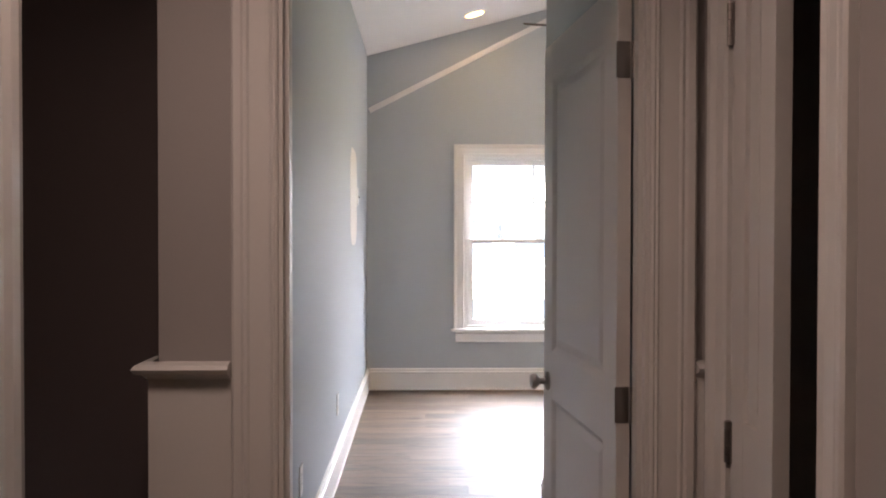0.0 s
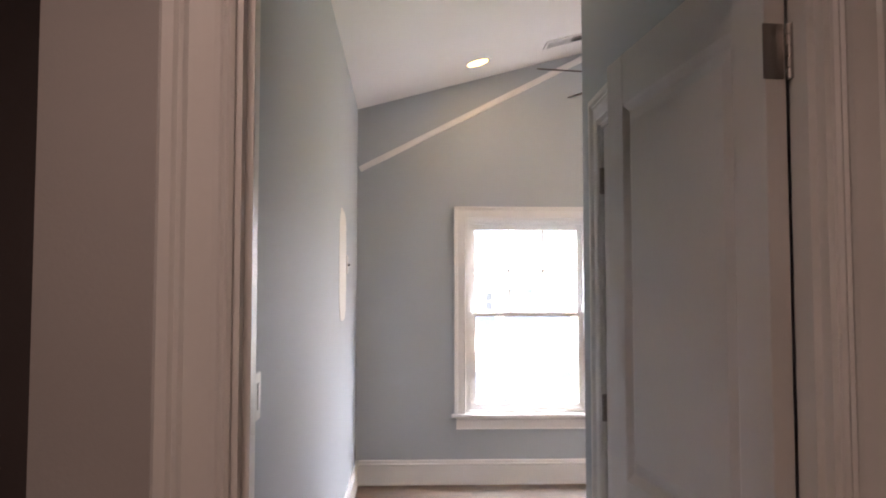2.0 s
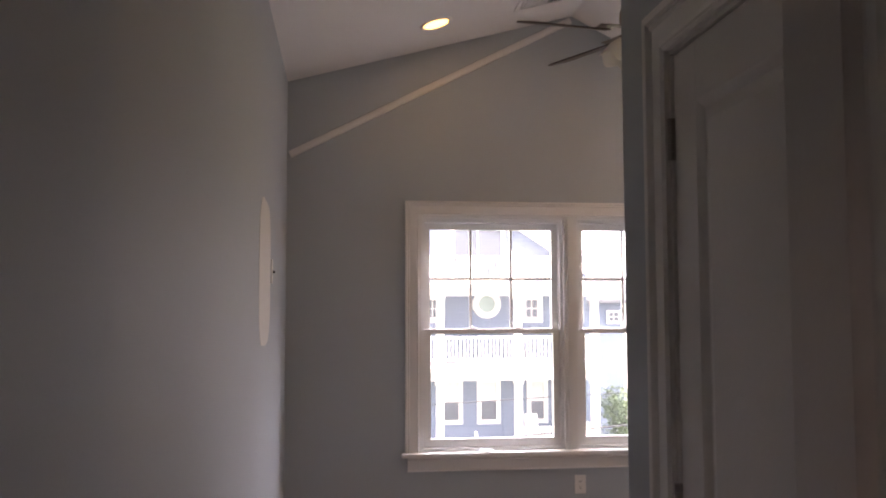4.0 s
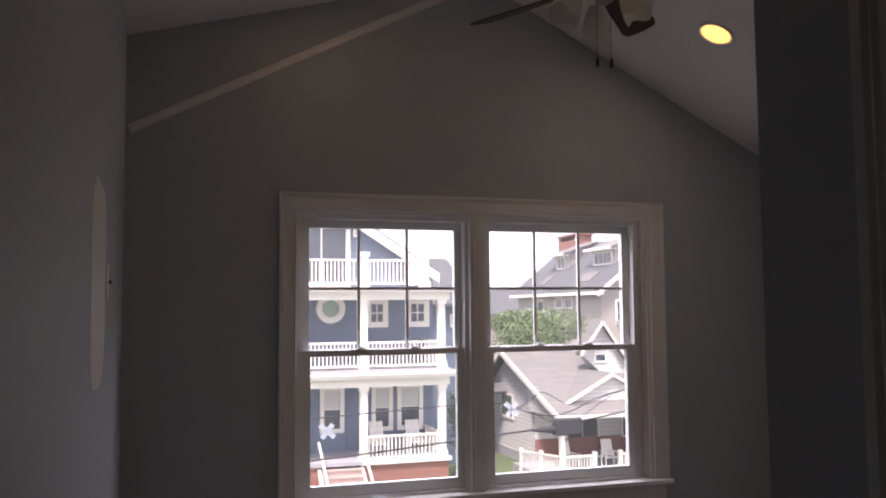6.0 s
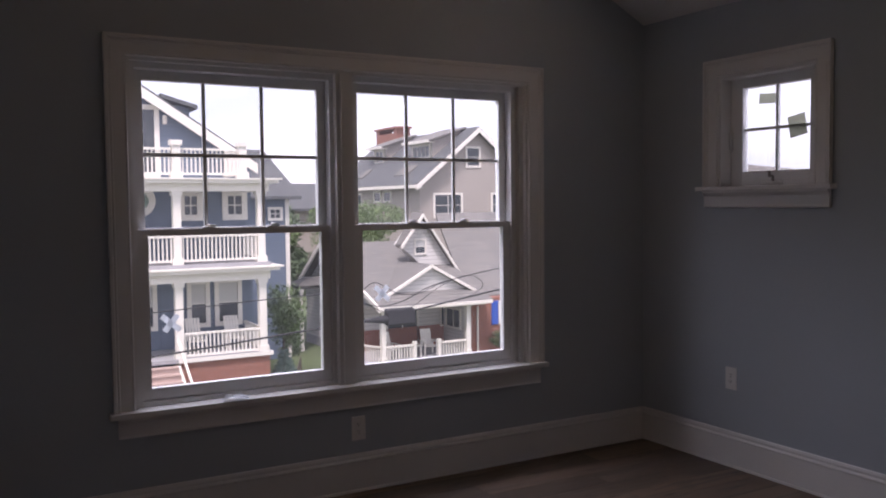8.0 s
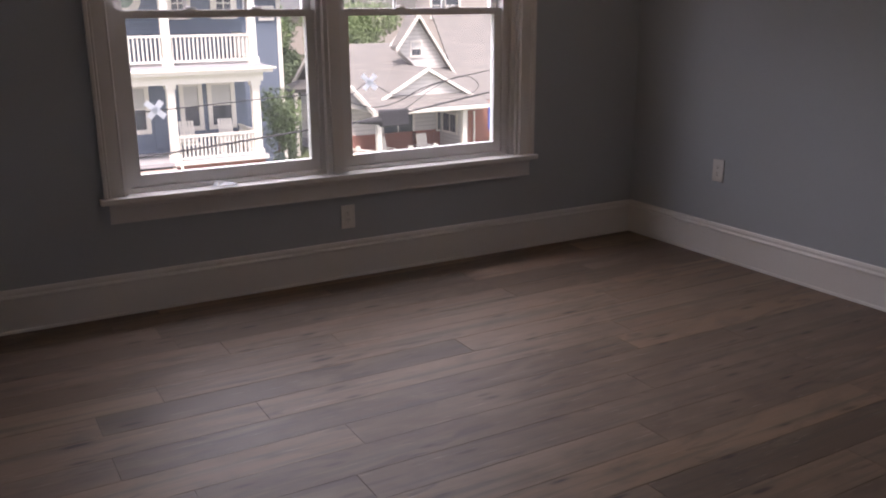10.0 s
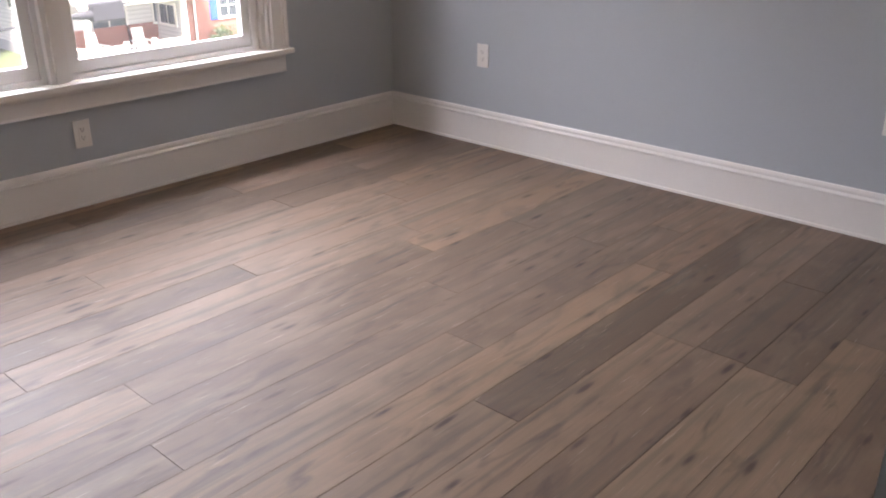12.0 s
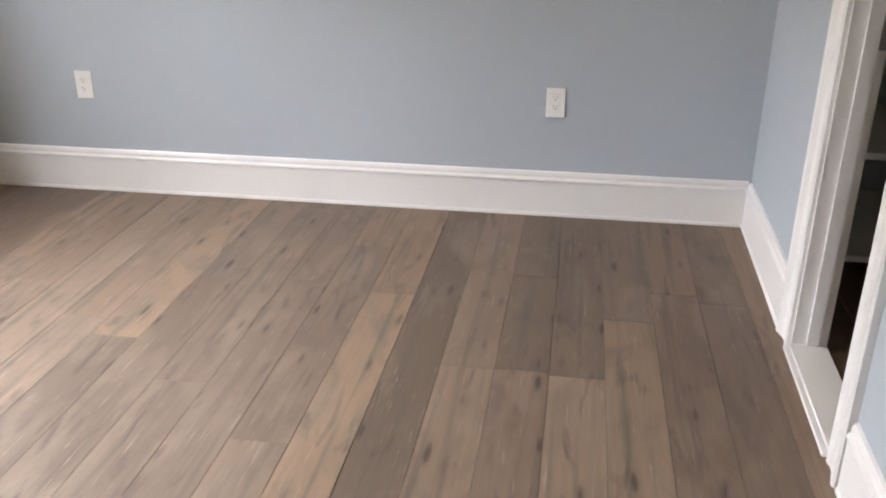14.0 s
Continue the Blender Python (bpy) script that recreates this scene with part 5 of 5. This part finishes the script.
for y0, y1, w in ((47.7, 50.3, 4), (54.9, 56.4, 2)):
    bm = bmesh.new()
    prism(bm, [(28.3, 3.9), (30.7, 5.9), (30.7, 6.4), (28.3, 5.62)], "y", y0 - 0.3, y1 + 0.3)
    dm = part("dormer", bm, M_GREY, G)
    slab("dormer_roof", [(27.8, y0 - 0.6, 5.64), (27.8, y1 + 0.6, 5.64), (30.77, y1 + 0.6, 6.62), (30.77, y0 - 0.6, 6.62)], 0.12, M_ROOF, dm)
    part("dormer_eave", boxes((27.72, 27.8, y0 - 0.62, y1 + 0.62, 5.48, 5.66), (27.8, 28.3, y0 - 0.6, y1 + 0.6, 5.48, 5.52)), M_OUTWHITE, dm)
    house_window(G, y0, y1, 4.46, 5.46, 28.3, w, 1, 0.13, face="x")
    # pale patch below the dormer, taken for lower roof flashing
    slab("roof_flashing", [(26.75, y0 + 0.5, 3.36), (26.75, y1 - 0.1, 3.36), (27.6, y1 - 0.1, 4.04), (27.6, y0 + 0.5, 4.04)], 0.06, M_ROOF, G)
part("chimney", boxes((30.2, 31.4, 56.6, 60.2, 5.5, 6.9), (30.2, 31.4, 56.6, 57.1, 6.9, 7.25), (30.2, 31.4, 59.7, 60.2, 6.9, 7.25), (30.1, 31.5, 56.4, 60.4, 7.25, 7.4)), M_BRICK, G)

# low house seen through the small window
E_ = thing("low_roofed_house", "low house with a grey shingled hip roof", "house")
part("wall", boxes((40, 50, 22, 38, GZ, 1.55)), M_CREAM, E_)
slab("roof", [(39.5, 21.5, 1.5), (39.5, 38.5, 1.5), (42, 34.0, 3.55), (42, 32.5, 3.55)], 0.2, M_ROOF, E_)
slab("roof", [(39.5, 21.5, 1.5), (42, 32.5, 3.55), (48, 30.5, 3.0), (50.5, 21.5, 1.5)], 0.2, M_ROOF, E_)
# houses further back
F1 = thing("far_house", "distant tan house with a grey roof", "house")
part("wall", boxes((22.8, 32, 62, 70, GZ, 1.2)), M_GREY, F1)
slab("roof", [(22.4, 61.5, 1.1), (32.5, 61.5, 1.1), (31, 66, 3.2), (24, 66, 3.2)], 0.2, M_SLATE, F1)
F2 = thing("far_house", "distant tan house with a white gable", "house")
part("wall", boxes((22.5, 30, 74, 84, GZ, 1.5)), M_GREY, F2)
bm = bmesh.new()
prism(bm, [(22.5, 1.5), (30, 1.5), (26.2, 4.2)], "y", 74, 84)
part("gable", bm, M_OUTWHITE, F2)


# ---- planting ----
def leaf_cloud(bm, rnd, c, rx, ry, rz, n, size):
    """Many small bent leaf blades spread over an uneven crown."""
    lobes = [(rnd.uniform(-0.6, 0.6), rnd.uniform(-0.6, 0.6), rnd.uniform(-0.6, 0.7), rnd.uniform(0.35, 0.6)) for _ in range(14)]
    for _ in range(n):
        l = rnd.choice(lobes)
        d = Vector((rnd.gauss(0, 1), rnd.gauss(0, 1), rnd.gauss(0, 1))).normalized() * (l[3] * rnd.uniform(0.55, 1.05))
        p = Vector((c[0] + rx * (l[0] + d.x), c[1] + ry * (l[1] + d.y), c[2] + rz * (l[2] + d.z)))
        q = Euler((rnd.uniform(-1.2, 1.2), rnd.uniform(-1.2, 1.2), rnd.uniform(0, 6.28))).to_matrix()
        s = size * rnd.uniform(0.6, 1.3)
        v = [bm.verts.new(p + q @ Vector(k)) for k in ((-s, 0, 0), (0, -s * 0.45, s * 0.15), (s, 0, 0), (0, s * 0.45, s * 0.15))]
        bm.faces.new(v)


def tree(label, category, x, y, z0, zc, rx, rz, n, size, mat, seed, trunk=0.12):
    rnd = random.Random(seed)
    ob = thing("tree" if category == "tree" else "shrub", label, category)
    bm = made(cyl, (x, y, z0), trunk, trunk * 0.55, zc - z0, n=10)
    for k in range(7):
        a = k * 2.4
        p0 = Vector((x, y, z0 + (zc - z0) * rnd.uniform(0.4, 0.95)))
        p1 = p0 + Vector((math.cos(a) * rx * 0.7, math.sin(a) * rx * 0.7, rz * rnd.uniform(0.3, 0.8)))
        side = Vector((-math.sin(a), math.cos(a), 0)) * trunk * 0.35
        up = Vector((0, 0, trunk * 0.35))
        sweep(bm, [[p0 + side, p0 + up, p0 - side, p0 - up], [p1 + side * 0.3, p1 + up * 0.3, p1 - side * 0.3, p1 - up * 0.3]])
    part("trunk", bm, M_BARK, ob)
    bm = bmesh.new()
    leaf_cloud(bm, rnd, (x, y, zc), rx, rx, rz, n, size)
    part("crown", bm, mat, ob)
    return ob


tree("leafy dark green tree behind the houses", "tree", 16.4, 45.0, GZ, -0.9, 2.0, 1.9, 5200, 0.14, M_LEAFD, 1, 0.18)
tree("bright green feathery tree before the grey house", "tree", 19.4, 40.0, GZ, -0.5, 3.1, 1.9, 17000, 0.085, M_LEAF, 2, 0.2)
tree("bright green small tree beside the rear wing", "tree", 15.6, 42.0, GZ, -0.2, 1.3, 1.0, 2200, 0.11, M_LEAF, 6, 0.1)
tree("tall leafy green shrub beside the porch", "shrub", 11.0, 27.4, GZ, -3.15, 0.95, 1.5, 2600, 0.085, M_LEAF, 3, 0.06)
tree("leafy green tree between the houses", "tree", 16.6, 41.0, GZ, -2.1, 1.5, 1.8, 3600, 0.11, M_LEAFD, 9, 0.1)
tree("low dark green shrub at the brick base", "shrub", 7.2, 23.5, GZ, -4.6, 0.45, 0.35, 700, 0.06, M_LEAFD, 4, 0.03)
tree("low dark green shrub at the brick wing", "shrub", 21.9, 29.0, GZ, -4.75, 0.5, 0.4, 800, 0.06, M_LEAFD, 5, 0.03)
sp = thing("spruce", "small silvery blue spruce beside the porch", "tree")
part("trunk", made(cyl, (10.16, 24.9, GZ), 0.05, 0.01, 2.0, n=8), M_BARK, sp)
bm = bmesh.new()
rnd = random.Random(8)
for k in range(14):
    z = GZ + 0.3 + k * 0.125
    r = 0.80 * (1 - k / 14.5)
    for j in range(16):
        a = j * 0.3927 + k * 0.7 + rnd.uniform(-0.1, 0.1)
        rr = r * rnd.uniform(0.8, 1.1)
        ca, sa = math.cos(a), math.sin(a)
        for f in (0.35, 0.6, 0.85, 1.0):
            for s_ in (-1, 1):
                p = Vector((10.16 + ca * rr * f, 24.9 + sa * rr * f, z - rr * f * 0.18 + rnd.uniform(-0.02, 0.04)))
                t = Vector((ca * 0.10 - s_ * sa * 0.07, sa * 0.10 + s_ * ca * 0.07, 0.035))
                n_ = Vector((0, 0, 0.028))
                bm.faces.new([bm.verts.new(q) for q in (p - n_, p + t, p + n_)])
part("needles", bm, M_SPRUCE, sp)
fn = thing("fence", "weathered brown wooden yard fence", "fence")
fb = boxes((-0.065, 0.065, -0.012, 0.012, 0, 0.75))
first = part("picket", fb, M_FENCE, fn)
first.matrix_basis = pose(10.7, 25.5, GZ)
for k in range(1, 34):
    shared("picket", first.data, fn, pose(10.7 + k * 0.06, 25.5 + k * 0.14, GZ, 0, 0, 66))
part("fence_rail", made(sweep, [[(x - 0.02, y, GZ + 0.55), (x + 0.02, y, GZ + 0.55), (x + 0.02, y, GZ + 0.62), (x - 0.02, y, GZ + 0.62)] for x, y in ((10.7, 25.53), (12.7, 30.2))]), M_FENCE, fn)


def porch_chair(x, y, z, rz, label):
    ob = thing("porch_chair", label, "chair", "porch chairs", at=pose(x, y, z, 0, 0, rz))
    part("seat", boxes((-0.27, 0.27, -0.30, 0.26, 0.36, 0.40)), M_OUTWHITE, ob)
    for u in (-0.2, -0.1, 0, 0.1, 0.2):
        s = part("back_slat", boxes((u - 0.04, u + 0.04, -0.015, 0.015, 0, 0.72)), M_OUTWHITE, ob)
        s.matrix_basis = pose(0, 0.26, 0.38, -18, 0, 0)
    for u in (-0.28, 0.28):
        part("armrest", boxes((u - 0.05, u + 0.05, -0.34, 0.34, 0.58, 0.61)), M_OUTWHITE, ob)
        for v in (-0.28, 0.26):
            part("leg", boxes((u - 0.03, u + 0.03, v - 0.03, v + 0.03, 0, 0.58)), M_OUTWHITE, ob)
    return ob


porch_chair(7.15, 25.0, -3.42, 0, "white slatted porch rocking chair")
porch_chair(8.45, 25.0, -3.42, 0, "white slatted porch rocking chair")
porch_chair(16.7, 29.9, -5.30, 8, "pale slatted wooden garden chair on the porch")
porch_chair(18.6, 29.9, -5.30, -8, "pale slatted wooden garden chair on the porch")
tb = thing("side_table", "small white wooden porch side table", "table", at=pose(17.75, 29.7, -5.30))
part("tabletop", boxes((-0.3, 0.3, -0.25, 0.25, 0.46, 0.50)), M_OUTWHITE, tb)
for u in (-0.24, 0.24):
    for v in (-0.2, 0.2):
        part("leg", boxes((u - 0.025, u + 0.025, v - 0.025, v + 0.025, 0, 0.46)), M_OUTWHITE, tb)


# ---- cables over the street ----
def cable(label, pts, r, name="overhead_cable"):
    cu = bpy.data.curves.new("cable", "CURVE")
    cu.dimensions = "3D"
    s = cu.splines.new("NURBS")
    s.points.add(len(pts) - 1)
    for q, p in zip(s.points, pts):
        q.co = (*p, 1)
    s.use_endpoint_u = True
    s.order_u = 3
    cu.bevel_depth = r
    cu.bevel_resolution = 1
    tmp = bpy.data.objects.new("tmp", cu)
    me = bpy.data.meshes.new_from_object(tmp)
    bpy.data.objects.remove(tmp)
    me.materials.clear()
    me.materials.append(M_CABLE)
    return tagged(new(name, me), label, "cable", "overhead cables")


YL = 9.0
cable("thin black overhead cable across the street", [(-30, YL, 0.9), (-6, YL, -0.5), (2.51, YL, -0.14), (5.13, YL, 0.0), (5.6, YL, -0.05), (5.95, YL, -0.22), (6.35, YL, -0.30),
      (6.8, YL, -0.20), (7.2, YL, 0.02), (8.42, YL, 0.22), (14, YL, 1.0), (34, YL, 3.0)], 0.009)
cable("thick black overhead cable bundle across the street", [(-30, YL, 0.6), (-6, YL, -1.2), (2.51, YL, -0.79), (5.12, YL, -0.56), (6.4, YL, -0.47), (8.41, YL, -0.16), (16, YL, 0.9), (34, YL, 3.4)], 0.016)
cable("thin slack overhead cable loop", [(5.7, YL - 0.05, -0.15), (5.95, YL - 0.05, 0.0), (6.15, YL - 0.05, 0.16), (6.4, YL - 0.05, 0.02), (6.6, YL - 0.05, -0.10), (7.0, YL - 0.05, -0.12), (7.3, YL - 0.05, 0.02), (7.6, YL - 0.05, 0.09)], 0.007)
cable("thin slack overhead cable loop", [(6.0, YL - 0.08, -0.2), (6.3, YL - 0.08, -0.42), (6.8, YL - 0.08, -0.36), (7.3, YL - 0.08, -0.02), (7.9, YL - 0.08, 0.20), (8.25, YL - 0.08, 0.05), (8.2, YL - 0.08, -0.12), (7.9, YL - 0.08, -0.22)], 0.006)
bm = boxes((6.38, 6.89, YL - 0.08, YL + 0.08, -0.61, -0.33), bevel=0.03)
cyl(bm, (6.0, YL, -0.50), 0.025, 0.075, 0.40, axis="x", n=14)
ob = part("splice_closure", bm, M_CABLE)
tagged(ob, "black splice case hanging on the cable bundle", "cable splice")

# tape crosses on the lower panes
for x, z, a in ((1.005, 0.885, 40), (2.035, 0.955, 42)):
    tc = thing("tape_cross", "white tape cross stuck on the window pane", "tape", "tape crosses", at=pose(x, 0.0555, z, 0, a, 0))
    part("tape_strip", boxes((-0.052, 0.052, 0, 0.0006, -0.013, 0.013)), M_TAG, tc)
    part("tape_strip", boxes((-0.013, 0.013, -0.0030, -0.0022, -0.046, 0.046)), M_TAG, tc)
# scrap of film on the sill
bm = bmesh.new()
rnd = random.Random(3)
vs = [[bm.verts.new((1.20 + i * 0.03, -0.01 - j * 0.02 + rnd.uniform(-0.004, 0.004), 0.531 + rnd.uniform(0.004, 0.030) * (1 if 0 < i < 4 else 0.15))) for j in range(3)] for i in range(5)]
for i in range(4):
    for j in range(2):
        bm.faces.new((vs[i][j], vs[i + 1][j], vs[i + 1][j + 1], vs[i][j + 1]))
ob = part("plastic_scrap", bm, M_TAG)
ob.modifiers.new("thickness", "SOLIDIFY").thickness = 0.0015
tagged(ob, "crumpled clear plastic scrap on the window sill", "plastic scrap")


# ---- floor boards ----
floor = thing("floor", "wide grey-brown wire-brushed oak plank floor with knots", "floor", kind="structure")
part("underlay", boxes((0, W, YD1, 0, -0.3, -0.004)), M_SUB, floor)
PW = 0.155
rnd = random.Random(11)
row = 0
y = -2.865 - 16 * PW
JOINTS = {16: (0.62, 2.455), 17: (0.9, 2.47, 3.10), 18: (1.3, 2.46), 20: (0.75, 2.89), 21: (2.03, 3.27), 22: (1.1, 2.95), 30: (1.05, 2.42), 19: (0.4, 1.795), 24: (1.2, 2.92), 25: (0.5, 2.47), 26: (1.0, 2.58), 13: (1.4, 2.98)}
TONES = {(16, 1): 0.75, (17, 2): 0.2, (17, 1): 0.4, (20, 1): 0.75, (21, 1): 0.3, (21, 0): 0.6, (30, 2): 0.15, (25, 2): 0.75, (24, 2): 0.35, (26, 1): 0.62, (18, 1): 0.62, (19, 1): 0.6, (14, 1): 0.33, (13, 1): 0.35}
while y < 0:
    y0, y1 = max(y, YD1), min(y + PW, 0.0)
    if y1 - y0 > 0.01:
        gap = rnd.choice((0.0002, 0.0003, 0.0005, 0.0008))
        cuts = [0.0]
        x = rnd.uniform(0.35, 1.5)
        while x < W - 0.3:
            cuts.append(x)
            x += rnd.uniform(0.8, 2.1)
        cuts.append(W)
        if row in JOINTS:
            cuts = [0.0, *JOINTS[row], W]
        for k, (a, b) in enumerate(zip(cuts, cuts[1:])):
            bm = bmesh.new()
            g = gap
            w, d = (b - a) / 2 - g, (y1 - y0) / 2 - g
            lo = [bm.verts.new(q) for q in ((-w, -d, -0.0035), (w, -d, -0.0035), (w, d, -0.0035), (-w, d, -0.0035))]
            md = [bm.verts.new(q) for q in ((-w, -d, -0.0012), (w, -d, -0.0012), (w, d, -0.0012), (-w, d, -0.0012))]
            e = 0.0005
            hi = [bm.verts.new(q) for q in ((-w + e, -d + e, 0), (w - e, -d + e, 0), (w - e, d - e, 0), (-w + e, d - e, 0))]
            for r0, r1 in ((lo, md), (md, hi)):
                for i in range(4):
                    bm.faces.new((r0[i], r0[(i + 1) % 4], r1[(i + 1) % 4], r1[i]))
            bm.faces.new(hi)
            ob = part("plank", bm, M_PLANK, floor)
            ob.matrix_basis = pose((a + b) / 2, (y0 + y1) / 2, 0)
            tone = TONES.get((row, k), min(1.0, max(0.0, rnd.gauss(0.46, 0.2))))
            ob.color = (tone, min(1.0, max(0.0, rnd.gauss(0.35, 0.22))), tone, 1)
    y += PW
    row += 1
